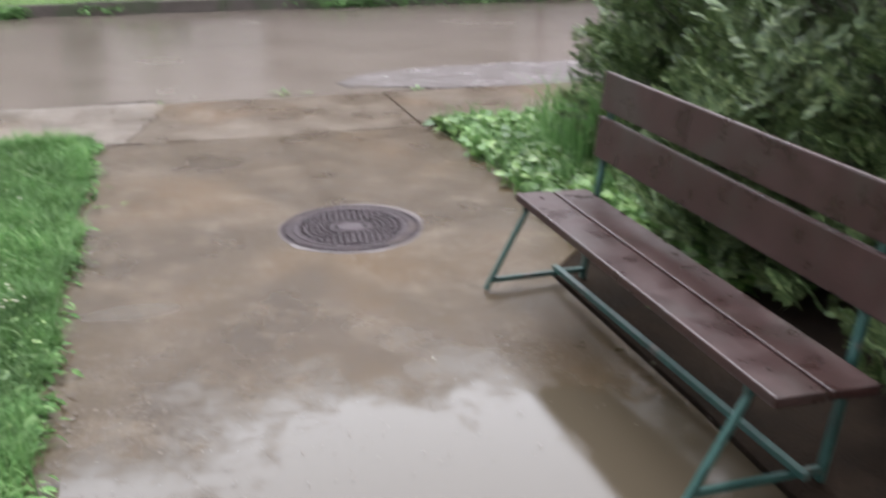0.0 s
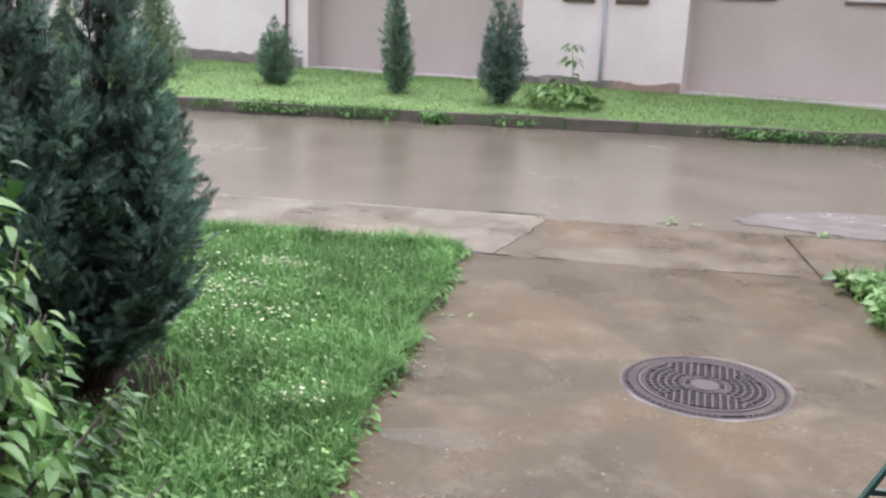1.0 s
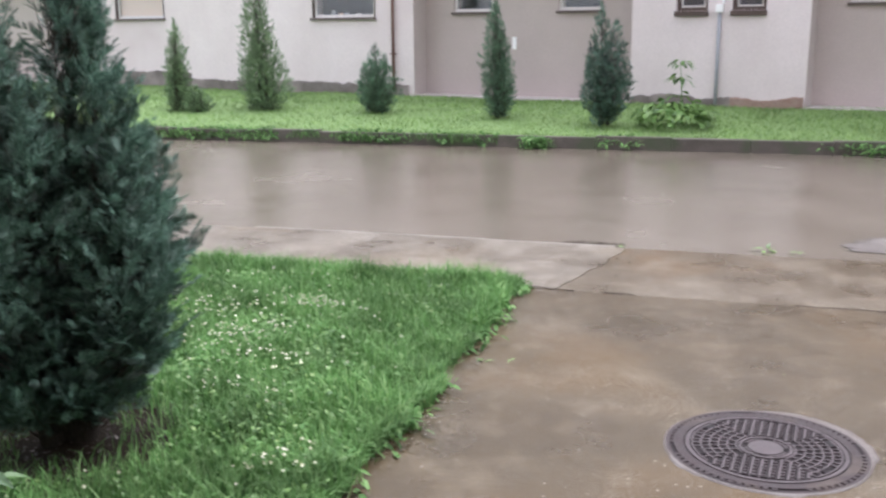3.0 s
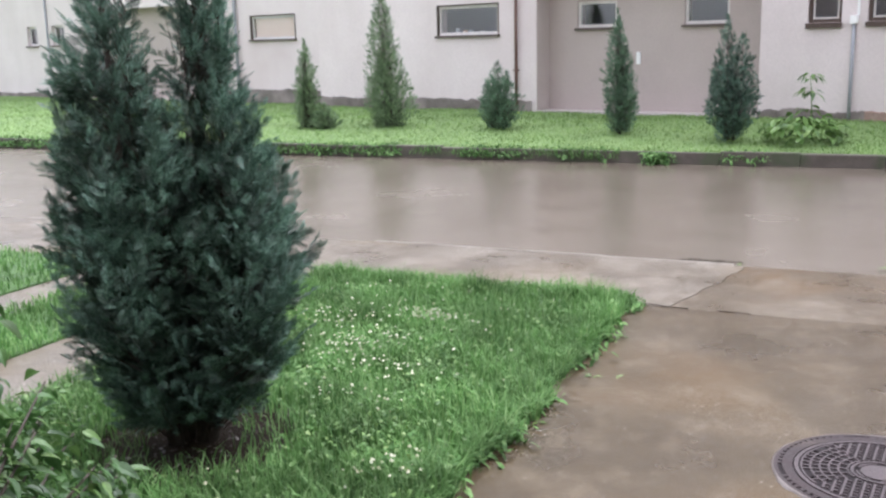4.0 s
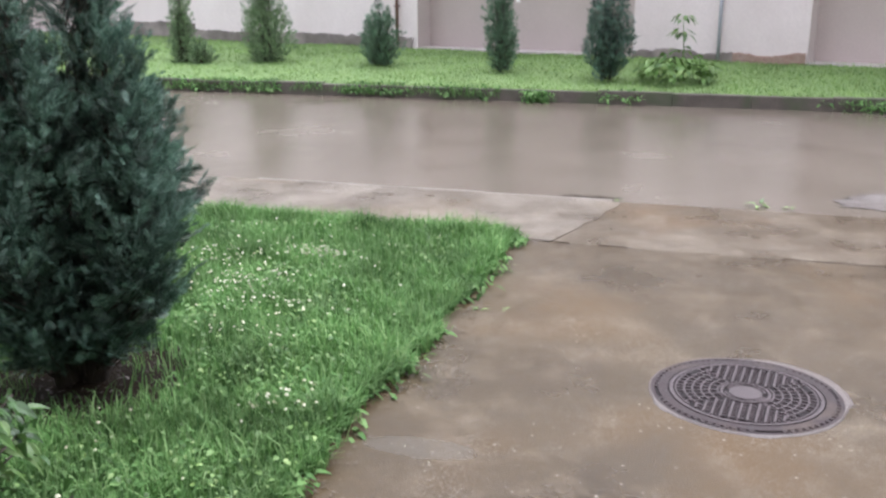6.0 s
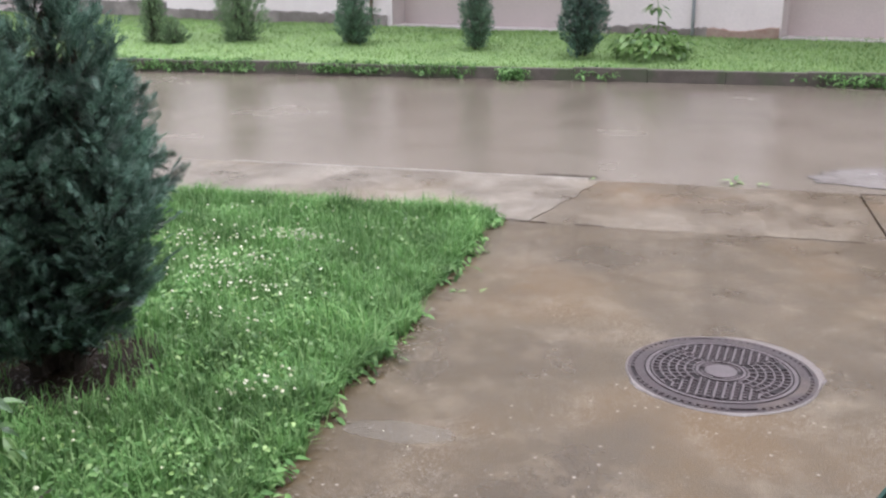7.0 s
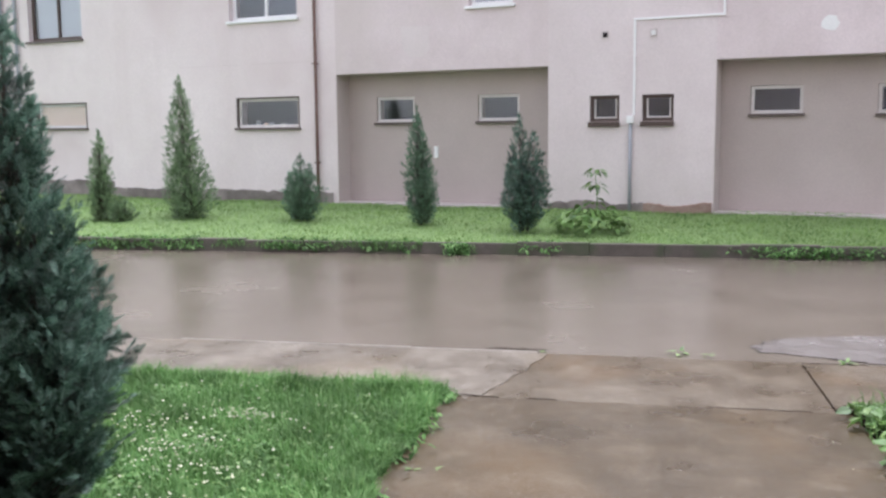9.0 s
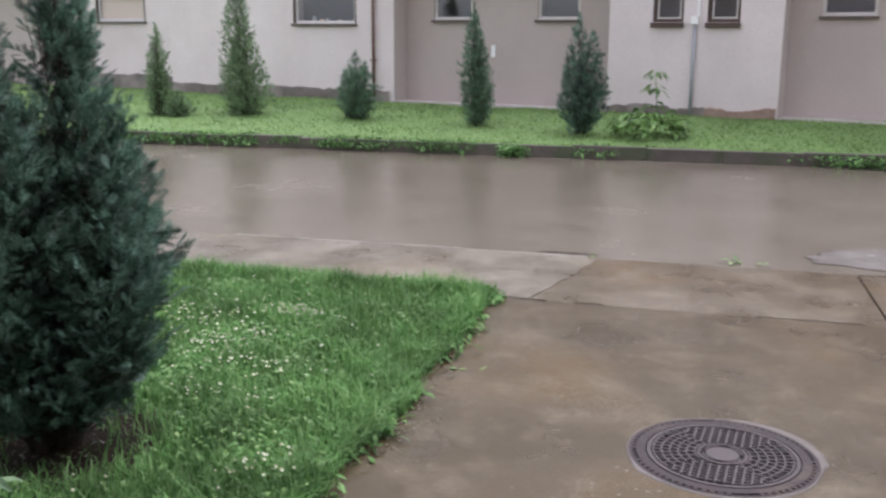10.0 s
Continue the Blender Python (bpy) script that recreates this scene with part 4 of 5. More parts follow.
feathered_conifer("conifer_bush", BUSH, [(*beside(a, d), R, z0, z1) for a, d, R, z0, z1 in (
    (-0.23, 0.02, 0.19, 0.30, 2.36), (0.14, 0.05, 0.18, 0.30, 2.20), (-0.17, 0.10, 0.16, 0.30, 1.78), (0.22, 0.0, 0.18, 0.28, 1.84), (-0.02, 0.20, 0.20, 0.30, 1.44),
    (-0.06, -0.12, 0.20, 0.15, 1.46), (0.31, -0.05, 0.17, 0.24, 1.46), (-0.37, 0.05, 0.14, 0.34, 1.66), (0.24, -0.18, 0.21, 0.15, 1.24), (-0.24, -0.16, 0.21, 0.15, 1.26),
    (0.40, 0.08, 0.155, 0.42, 1.24), (0.05, 0.36, 0.20, 0.25, 1.25), (0.02, 0.0, 0.32, 0.12, 0.90))],
    4300, 0.074, M_CONIFER, "dense dark blue-green conifer bush with two pointed tops", 21, stems=5, trunk=0.042, airy=0.22, lobes=9)
LAWN_ROW = "conifers along the lawn"
conifer("columnar_conifer", (-11.70, 8.44, 0.20), ((0, 0, 0.21, 0.02, 1.62), (0, 0.02, 0.16, 0.40, 1.55), (0.05, 0.03, 0.22, 0.02, 0.95), (-0.06, 0, 0.18, 0.02, 1.2)), 2200, 0.085, M_CONIFER_LIGHT,
        "slender light-green young thuja on the lawn", 31, group=LAWN_ROW, trunk=0.02, lobes=3)
conifer("low_conifer", (-11.34, 8.50, 0.20), ((0, 0, 0.24, 0.02, 0.50), (0.1, 0, 0.2, 0.02, 0.42), (-0.08, 0, 0.2, 0.02, 0.4)), 900, 0.08, M_CONIFER_LIGHT,
        "small round light-green shrub beside a young thuja", 32, trunk=0.015, lobes=3)
conifer("columnar_conifer", (-10.38, 9.12, 0.22), ((-0.13, 0, 0.31, 0.03, 2.46), (-0.11, 0.02, 0.25, 0.70, 2.34), (0.05, 0, 0.38, 0.02, 1.55), (0.25, 0, 0.30, 0.02, 0.98), (-0.2, 0.05, 0.28, 0.02, 1.35), (-0.05, -0.12, 0.3, 0.02, 1.2)), 5200, 0.09, M_CONIFER_LIGHT,
        "tall light-green cone-shaped thuja on the lawn", 33, group=LAWN_ROW, trunk=0.03, lobes=3, stems=3)
conifer("columnar_conifer", (-8.34, 9.52, 0.23), ((-0.04, 0, 0.27, 0.06, 1.13), (0.13, 0, 0.27, 0.05, 0.95), (-0.16, 0.03, 0.24, 0.05, 0.88), (0.02, -0.14, 0.25, 0.05, 0.82)), 3000, 0.08, M_CONIFER_MID,
        "short dense dark-green conifer on the lawn", 34, group=LAWN_ROW, trunk=0.025, lobes=3, stems=2)
conifer("columnar_conifer", (-6.22, 9.67, 0.25), ((-0.07, 0, 0.22, 0.04, 1.84), (-0.04, 0, 0.18, 0.50, 1.74), (0.05, 0.02, 0.22, 0.04, 1.30), (-0.06, 0, 0.2, 0.04, 1.15), (0.10, -0.05, 0.2, 0.03, 0.85)), 3200, 0.085, M_CONIFER_MID,
        "narrow green columnar thuja on the lawn", 35, group=LAWN_ROW, trunk=0.025, lobes=3, stems=2)
conifer("columnar_conifer", (-4.52, 9.74, 0.27), ((-0.08, 0, 0.24, 0.05, 1.66), (0.12, 0.03, 0.24, 0.0, 1.45), (-0.18, 0.02, 0.2, 0.05, 1.15), (0.2, -0.03, 0.2, 0.05, 1.0), (0, -0.15, 0.27, -0.04, 1.05)), 4200, 0.085, M_CONIFER,
        "dark blue-green conifer with ragged tips on the lawn", 36, group=LAWN_ROW, trunk=0.025, lobes=3, stems=3)
# behind the bench
for (u, v), tall, mat, sd, lab in (((2.75, 0.80), 2.2, M_HEDGE, 41, "broad green conifer with feathery tips behind the bench"),
                                   ((2.22, -1.2), 2.5, M_HEDGE, 42, "broad dark conifer close behind the bench"),
                                   ((2.3, -2.95), 2.4, M_HEDGE, 43, "broad dark conifer close behind the bench")):
    r2 = random.Random(sd)
    cols = [(0, 0, 0.6, 0.05, tall)]
    for k in range(9):
        a = 2 * math.pi * k / 9 + r2.uniform(-0.2, 0.2)
        d = r2.uniform(0.5, 0.72)
        cols.append((math.cos(a) * d, math.sin(a) * d, r2.uniform(0.34, 0.46), 0.04, tall * r2.uniform(0.5, 0.9)))
    for k in range(7):
        a = 2 * math.pi * k / 7 + r2.uniform(-0.2, 0.2)
        cols.append((math.cos(a) * 0.8, math.sin(a) * 0.8, 0.40, -0.05, r2.uniform(0.7, 1.0)))
    feathered_conifer("hedge_conifer", W(u, v, 0), cols, 3400, 0.10, mat, lab, sd, group="conifers behind the bench", trunk=0.05, stems=5)


# ---------- broad leaves ----------
def leaf_shape(L, Wd, fold=0.25, droop=0.3, seg=5):
    """A pointed leaf with a folded midrib that droops to its tip; along +x."""
    verts, faces = [], []
    prof = [math.sin(math.pi * (k / seg) ** 0.8) for k in range(seg + 1)]
    for k in range(seg + 1):
        x = L * k / seg
        z = -droop * L * (k / seg) ** 2
        w = Wd * 0.5 * prof[k]
        verts += [(x, -w, z + fold * w), (x, 0, z), (x, w, z + fold * w)]
    for k in range(seg):
        a = 3 * k
        faces += [(a, a + 3, a + 4, a + 1), (a + 1, a + 4, a + 5, a + 2)]
    return verts, faces


def leaves_into(verts, faces, m, shape):
    v, f = shape
    i = len(verts)
    verts += [m @ Vector(p) for p in v]
    faces += [tuple(i + k for k in q) for q in f]


def leaf_pose(p, yaw, pitch, roll, k=1.0):
    return Matrix.Translation(p) @ Euler((roll, pitch, yaw), "XYZ").to_matrix().to_4x4() @ Matrix.Diagonal((k, k, k, 1))


shrub = empty_thing("broadleaf_shrub", Matrix.Translation((-1.22, -2.97, 0)), "bright green broad-leaved shrub with wet drooping leaves", "shrub")
rng = random.Random(77)
SHAPES = [leaf_shape(0.066, 0.030, 0.3, 0.5), leaf_shape(0.052, 0.025, 0.2, 0.65), leaf_shape(0.074, 0.033, 0.35, 0.45)]
meshes = []
for v, f in SHAPES:
    me = bpy.data.meshes.new("leaf")
    me.from_pydata(v, [], f)
    me.materials.append(M_LEAF)
    meshes.append(me)
mv, mf, single = [], [], 0
for k in range(84):
    if k < 38:
        a = rng.uniform(0, 2 * math.pi)
        reach = rng.uniform(0.08, 0.30)
        end = Vector((math.cos(a) * reach, math.sin(a) * reach * 0.7 - 0.04, rng.uniform(0.55, 1.36)))
    else:
        end = Vector((rng.uniform(-0.7, 0.06), rng.uniform(0.2, 0.66), rng.uniform(0.10, 0.78)))
        a = math.atan2(end.y, end.x)
    mid = Vector((end.x * 0.45, end.y * 0.45, end.z * 0.75))
    tube("stem", [(rng.uniform(-0.06, 0.06), rng.uniform(-0.06, 0.06), -0.03), mid, end], [0.008, 0.006, 0.003], M_BARK, shrub, 5)
    for j in range(36):
        s = 0.35 + 0.65 * (j / 35)
        p = mid.lerp(end, (s - 0.35) / 0.65) if s > 0.35 else mid
        p = p + Vector((rng.uniform(-0.05, 0.05), rng.uniform(-0.05, 0.05), rng.uniform(-0.04, 0.04)))
        yaw = a + rng.uniform(-1.9, 1.9)
        mm = leaf_pose(p, yaw, rng.uniform(-0.3, 0.7), rng.uniform(-0.6, 0.6), rng.uniform(0.6, 1.15))
        if single < 280 and s > 0.6 and end.x > -0.1:
            ob = new("leaf", meshes[rng.randrange(3)])
            ob.parent = shrub
            ob.matrix_local = mm
            single += 1
        else:
            leaves_into(mv, mf, mm, SHAPES[rng.randrange(3)])
# unseen extra shrub growth further back, added to shade the lawn beside it
for k in range(70):
    x = rng.uniform(-3.0, -1.25)
    back = -3.95 + (0.84 - x) * 0.554
    end = Vector((x + 1.22, back - rng.uniform(0.0, 0.8) + 2.97, rng.uniform(0.5, 1.75)))
    root = Vector((end.x * 0.9, end.y - 0.1, -0.02))
    tube("stem", [root, root.lerp(end, 0.6), end], [0.009, 0.007, 0.003], M_BARK, shrub, 5)
    for j in range(44):
        p = root.lerp(end, 0.25 + 0.75 * j / 43) + Vector((rng.uniform(-0.12, 0.12), rng.uniform(-0.12, 0.08), rng.uniform(-0.08, 0.08)))
        leaves_into(mv, mf, leaf_pose(p, rng.uniform(0, 6.28), rng.uniform(-0.3, 0.7), rng.uniform(-0.6, 0.6), rng.uniform(0.9, 1.6)), SHAPES[rng.randrange(3)])
from_lists("leaf_mass", mv, mf, M_LEAF, shrub)["kind"] = "stuff"

# leafy perennial with a tall seed stalk on the far lawn
pl = empty_thing("leafy_perennial", Matrix.Translation((-3.50, 9.92, 0.27)), "leafy green perennial with a tall drooping stalk", "plant")
rng = random.Random(5)
mv, mf = [], []
big = leaf_shape(0.20, 0.11, 0.2, 0.4)
for k in range(230):
    a, r = rng.uniform(0, 2 * math.pi), math.sqrt(rng.random()) * 0.42
    p = Vector((math.cos(a) * r * 1.25 - 0.05, math.sin(a) * r, rng.uniform(0.03, 0.44) * (1.15 - 1.8 * r)))
    leaves_into(mv, mf, leaf_pose(p, a + rng.uniform(-1, 1), rng.uniform(-0.4, 0.6), rng.uniform(-0.5, 0.5), rng.uniform(0.45, 0.9)), big)
from_lists("leaf_mass", mv, mf, M_IVY, pl)["kind"] = "stuff"
tube("stalk", [(0.02, 0, 0), (0.04, 0, 0.4), (0.02, 0, 0.66), (0.0, 0, 0.84)], [0.010, 0.009, 0.007, 0.004], M_IVY, pl)
mv, mf = [], []
for zc, rr in ((0.84, 0.14), (0.81, 0.17), (0.65, 0.17), (0.62, 0.21)):
    for k in range(7):
        a = 2 * math.pi * k / 7 + zc * 7 + rng.uniform(-0.3, 0.3)
        leaves_into(mv, mf, leaf_pose(Vector((0.01 + math.cos(a) * 0.06, math.sin(a) * 0.06, zc + rng.uniform(-0.03, 0.03))), a, rng.uniform(-0.25, 0.25), rng.uniform(-0.3, 0.3), rr / 0.2 * rng.uniform(0.7, 1.1)), leaf_shape(0.2, 0.075, 0.25, 0.55))
from_lists("stalk_leaves", mv, mf, M_IVY, pl)["kind"] = "stuff"

# ---------- bench ----------
bench = empty_thing("park_bench", plot(0.59, -0.955, 0, 1.8), "wet dark-brown board bench on a green steel frame", "bench")
LEN = 1.957


def board(name, x0, x1, z0, z1, tilt=0.0, label=""):
    bm = bmesh.new()
    add_box(bm, x0, x1, -LEN, 0, z0, z1, bevel=0.008)
    if tilt:
        c = Vector(((x0 + x1) / 2, 0, (z0 + z1) / 2))
        bmesh.ops.rotate(bm, cent=c, matrix=Matrix.Rotation(radians(tilt), 3, "Y"), verts=bm.verts)
    return part(name, bm, M_BENCHWOOD, bench, label)


board("seat_board", 0.0, 0.172, 0.405, 0.442, 2)
board("seat_board", 0.182, 0.355, 0.398, 0.435, 2)
board("back_board", 0.385, 0.415, 0.590, 0.775, 6)
board("back_board", 0.405, 0.435, 0.805, 0.975, 6)
for v in (-0.06, -1.80):
    bm = bmesh.new()
    add_bar(bm, (-0.155, v, 0.012), (0.045, v, 0.395), 0.026, 0.016)
    leg = part("front_leg", bm, M_GREENSTEEL, bench)
    bar("back_post", (0.330, v, 0.012), (0.447, v, 0.955), 0.03, M_GREENSTEEL, bench, 0.02)
    bar("foot_bar", (-0.135, v, 0.055), (0.345, v, 0.055), 0.018, M_GREENSTEEL, bench, 0.022)
    bar("seat_bearer", (0.02, v, 0.383), (0.37, v, 0.379), 0.026, M_GREENSTEEL, bench, 0.026)
bar("long_rail", (0.19, -0.05, 0.080), (0.23, -1.86, 0.080), 0.026, M_GREENSTEEL, bench, 0.022)
for x, z in ((0.086, 0.4435), (0.268, 0.4365)):
    for v in (-0.11, -1.80):
        bar("bolt_head", (x, v, z - 0.004), (x, v, z + 0.004), 0.012, M_IRON, bench, sides=10)

# ---------- manhole ----------
hole = empty_thing("manhole_cover", pose(0, 0, 0.0, 0, 0, 8), "round cast-iron manhole cover with raised blocks in a toothed frame", "manhole cover")


def ring_mesh(bm, r0, r1, z0, z1, n=72):
    vs = []
    for i in range(n):
        t = 2 * math.pi * i / n
        vs.append([bm.verts.new((math.cos(t) * r, math.sin(t) * r, z)) for r, z in ((r0, z0), (r0, z1), (r1, z1), (r1, z0))])
    for i in range(n):
        a, b = vs[i], vs[(i + 1) % n]
        for k in range(3):
            bm.faces.new((a[k], b[k], b[k + 1], a[k + 1]))


def disc(bm, r, z0, z1, n=64):
    bmesh.ops.create_cone(bm, cap_ends=True, segments=n, radius1=r, radius2=r, depth=z1 - z0, matrix=Matrix.Translation((0, 0, (z0 + z1) / 2)))


bm = bmesh.new()
ring_mesh(bm, 0.312, 0.350, 0.0, 0.009)
for i in range(72):
    if i % 18 in (3, 4, 5):
        continue
    add_box(bm, 0.3505, 0.366, -0.0098, 0.0098, 0.0, 0.0085, Matrix.Rotation(2 * math.pi * i / 72, 4, "Z"))
part("frame_ring", bm, M_IRON, hole)
bm = bmesh.new()
ring_mesh(bm, 0.366, 0.381, -0.002, 0.0065)
part("frame_rim", bm, M_IRON, hole)
# bed and plate are coloured darker to carry the shade between the ribs
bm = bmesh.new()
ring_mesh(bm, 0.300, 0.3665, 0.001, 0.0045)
part("frame_bed", bm, M_RECESS_SHADE, hole)
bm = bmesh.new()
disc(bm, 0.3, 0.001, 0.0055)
part("cover_plate", bm, M_RECESS_SHADE, hole)


def arc_rib(bm, r0, r1, t0, t1, z0, z1):
    """A raised rib along an arc, cut into short straight pieces."""
    k = max(1, int((t1 - t0) * r1 / 0.03))
    for i in range(k):
        a, b = t0 + (t1 - t0) * i / k, t0 + (t1 - t0) * (i + 1) / k
        lo = [bm.verts.new((math.cos(t) * r, math.sin(t) * r, z0)) for t in (a, b) for r in (r0, r1)]
        hi = [bm.verts.new((math.cos(t) * r, math.sin(t) * r, z1)) for t in (a, b) for r in (r0 + 0.0008, r1 - 0.0008)]
        for f in ((hi[0], hi[1], hi[3], hi[2]), (lo[0], lo[2], hi[2], hi[0]), (lo[1], hi[1], hi[3], lo[3])):
            bm.faces.new(f)


bm = bmesh.new()
ring_mesh(bm, 0.290, 0.305, 0.003, 0.0105)
part("cover_rim", bm, M_IRON_WORN, hole)
bm = bmesh.new()
ring_mesh(bm, 0.090, 0.101, 0.003, 0.0115)
disc(bm, 0.066, 0.003, 0.0105)
for i in range(4):
    arc_rib(bm, 0.074, 0.083, i * math.pi / 2 + 0.2, i * math.pi / 2 + 1.3, 0.003, 0.0105)
part("cover_boss", bm, M_IRON_WORN, hole, "worn smooth round boss")
SLOTS = (0.50, 2.64, 3.64, 5.78)
bm = bmesh.new()
# two fans of concentric ribs, with short cross ribs set like brickwork
for side in (0.0, math.pi):
    for k in range(6):
        r = 0.112 + 0.0335 * k
        arc_rib(bm, r - 0.0042, r + 0.0042, side - 0.80, side + 0.80, 0.003, 0.0115)
        if k == 5:
            continue
        cnt = max(4, int(1.6 * r / 0.030))
        for i in range(cnt):
            t = side - 0.80 + 1.6 * (i + (0.5 if k % 2 else 0.0)) / cnt
            if k == 4 and any(abs((t - s + math.pi) % (2 * math.pi) - math.pi) < 0.13 for s in SLOTS):
                continue
            add_box(bm, r + 0.0035, r + 0.030, -0.0036, 0.0036, 0.003, 0.0108, Matrix.Rotation(t, 4, "Z"))
# two fields of parallel ribs with cross teeth
for side in (1, -1):
    for ix in range(-6, 7):
        x = ix * 0.0335
        lo, hi = math.sqrt(max(0.0, 0.112 ** 2 - x * x)), math.sqrt(0.282 ** 2 - x * x)
        lo = max(lo, abs(x) * 1.02)
        if hi - lo < 0.02:
            continue
        y0, y1 = sorted((side * lo, side * hi))
        add_box(bm, x - 0.0042, x + 0.0042, y0, y1, 0.003, 0.0115)
        for k in range(int((hi - lo) / 0.026)):
            y = lo + 0.012 + k * 0.026 + (0.008 if ix % 2 else 0.0)
            if y < hi - 0.008:
                add_box(bm, x + 0.004, x + 0.0215, side * y - 0.0038, side * y + 0.0038, 0.003, 0.0108)
part("cover_relief", bm, M_IRON_WORN, hole, "worn raised ribs")
# slots are proud solid blocks; a hole's shade is painted on as dark colour
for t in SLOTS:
    ob = box("lifting_slot", 0.249, 0.278, -0.031, 0.031, 0.0035, 0.0122, M_RECESS_SHADE, hole, "lifting slot as a solid block in the dark shade of a hole", bevel=0.005)
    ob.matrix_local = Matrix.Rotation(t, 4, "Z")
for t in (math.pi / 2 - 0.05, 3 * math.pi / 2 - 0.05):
    ob = box("lifting_slot", 0.262, 0.276, -0.055, 0.055, 0.0035, 0.0122, M_RECESS_SHADE, hole, "narrow lifting slot as a solid block in the dark shade of a hole", bevel=0.004)
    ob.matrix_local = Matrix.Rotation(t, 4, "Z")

# cement bedding round the frame, wider on one side, with a ragged edge
bm = bmesh.new()
rows = []
for i in range(120):
    t = 2 * math.pi * i / 120
    c, sn = math.cos(t), math.sin(t)
    wide = 0.006 + 0.045 * max(0.0, math.cos(t - 1.0)) ** 2 + 0.022 * noise.noise((c * 2.3, sn * 2.3, 2)) + 0.010 * noise.noise((c * 9, sn * 9, 5))
    rows.append([bm.verts.new((c * r, sn * r, z)) for r, z in ((0.3808, 0.0062), (0.381 + max(0.006, wide) * 0.6, 0.005), (0.382 + max(0.008, wide), 0.0008))])
for i in range(120):
    p, q = rows[i], rows[(i + 1) % 120]
    for k in (0, 1):
        bm.faces.new((p[k], q[k], q[k + 1], p[k + 1]))
part("cement_bedding", bm, M_CEMENT, hole, "pale cement bedding with a ragged edge")

# ---------- grass and small growth ----------
def blade_field(name, place, n, height, width, mat, seed, label, category, patch=3.0, lean=0.5, density=None, thing_kind="stuff"):
    """Grass blades, each two bent segments. place(rng) gives (x, y, z)."""
    r = np.random.default_rng(seed)
    pts = np.array([place(r) for _ in range(n)])
    keep = np.array([0.5 + 0.5 * noise.noise((p[0] * patch, p[1] * patch, seed)) for p in pts])
    h = height[0] + (height[1] - height[0]) * np.clip(r.random(n) * 0.55 + keep * 0.6, 0, 1)
    yaw = r.uniform(0, 2 * np.pi, n)
    w = width * r.uniform(0.6, 1.3, n)
    bend = r.uniform(0.05, lean, n) * h
    dx, dy = np.cos(yaw), np.sin(yaw)
    sx, sy = -dy, dx
    tw = r.uniform(-0.6, 0.6, n)
    z = np.zeros(n)
    b = np.stack([pts[:, 0], pts[:, 1], pts[:, 2]], 1)
    s = np.stack([sx + tw * dx, sy + tw * dy, z], 1) * w[:, None] / 2
    d = np.stack([dx, dy, z], 1)
    up = np.stack([z, z, h], 1)
    v = np.stack([b - s, b + s, b + d * (bend * 0.3)[:, None] + up * 0.6 + s * 0.8, b + d * (bend * 0.3)[:, None] + up * 0.6 - s * 0.8, b + d * bend[:, None] + up * (1 - 0.25 * r.random(n))[:, None]], 1)
    verts = v.reshape(-1, 3).tolist()
    faces = []
    for i in range(n):
        k = 5 * i
        faces.append((k, k + 1, k + 2, k + 3))
        faces.append((k + 3, k + 2, k + 4))
    ob = from_lists(name, verts, faces, mat)
    return tagged(ob, label, category, kind=thing_kind)


def in_plot(u0, u1, v0, v1, z=0.005, avoid=None):
    def f(r):
        while True:
            u, v = r.uniform(u0, u1), r.uniform(v0, v1)
            p = W(u, v, z)
            if avoid and (p - BUSH).to_2d().length < avoid * r.uniform(0.75, 1.25):
                continue
            return p.x, p.y, z
    return f


blade_field("grass", in_plot(-3.74, -1.44, -3.6, 2.14, avoid=0.45), 52000, (0.03, 0.155), 0.006, M_GRASS, 101, "lush wet uncut grass of the near lawn", "grass", 2.4, 0.9)
def ragged(r):
    v = r.uniform(-3.4, 2.13)
    over = 0.10 * noise.noise((v * 2.3, 1.0, 0)) + 0.08 * noise.noise((v * 7.0, 5.0, 0))
    p = W(-1.445 + max(-0.03, over) - abs(r.normal(0, 0.05)), v)
    return p.x, p.y, 0.003


blade_field("grass_edge", ragged, 7000, (0.03, 0.12), 0.0065, M_GRASS, 102, "ragged grass hanging over the path edge", "grass", 5, 1.5)
blade_field("grass_edge", in_plot(-3.74, -1.45, 2.06, 2.18), 2600, (0.05, 0.13), 0.0065, M_GRASS, 103, "taller grass along the pavement edge", "grass", 5, 0.9)
tufts = random.Random(71)
CLUMPS = [(tufts.uniform(-3.7, -1.5), tufts.uniform(-3.0, 2.05)) for _ in range(95)] + [(tufts.uniform(-3.7, -1.5), tufts.gauss(2.05, 0.05)) for _ in range(26)] + [(tufts.gauss(-1.54, 0.03), tufts.uniform(-3.0, 2.1)) for _ in range(34)]


def in_clump(r):
    while True:
        u, v = CLUMPS[r.integers(len(CLUMPS))]
        p = W(u + r.normal(0, 0.045), v + r.normal(0, 0.045))
        if (p - BUSH).to_2d().length > 0.4:
            return p.x, p.y, 0.004


blade_field("grass_tufts", in_clump, 7500, (0.06, 0.205), 0.0055, M_GRASS, 108, "taller wet tufts standing out of the near lawn", "grass", 4, 1.1)
blade_field("grass_strip", in_plot(-5.2, -4.38, -2.5, 2.14), 9000, (0.03, 0.10), 0.008, M_GRASS, 104, "grass between the two wheel tracks", "grass", 2, 0.9)
blade_field("grass", in_plot(-14, -5.6, -3, 2.14), 22000, (0.03, 0.10), 0.012, M_GRASS, 105, "grass beyond the wheel tracks", "grass", 1.5, 0.9)


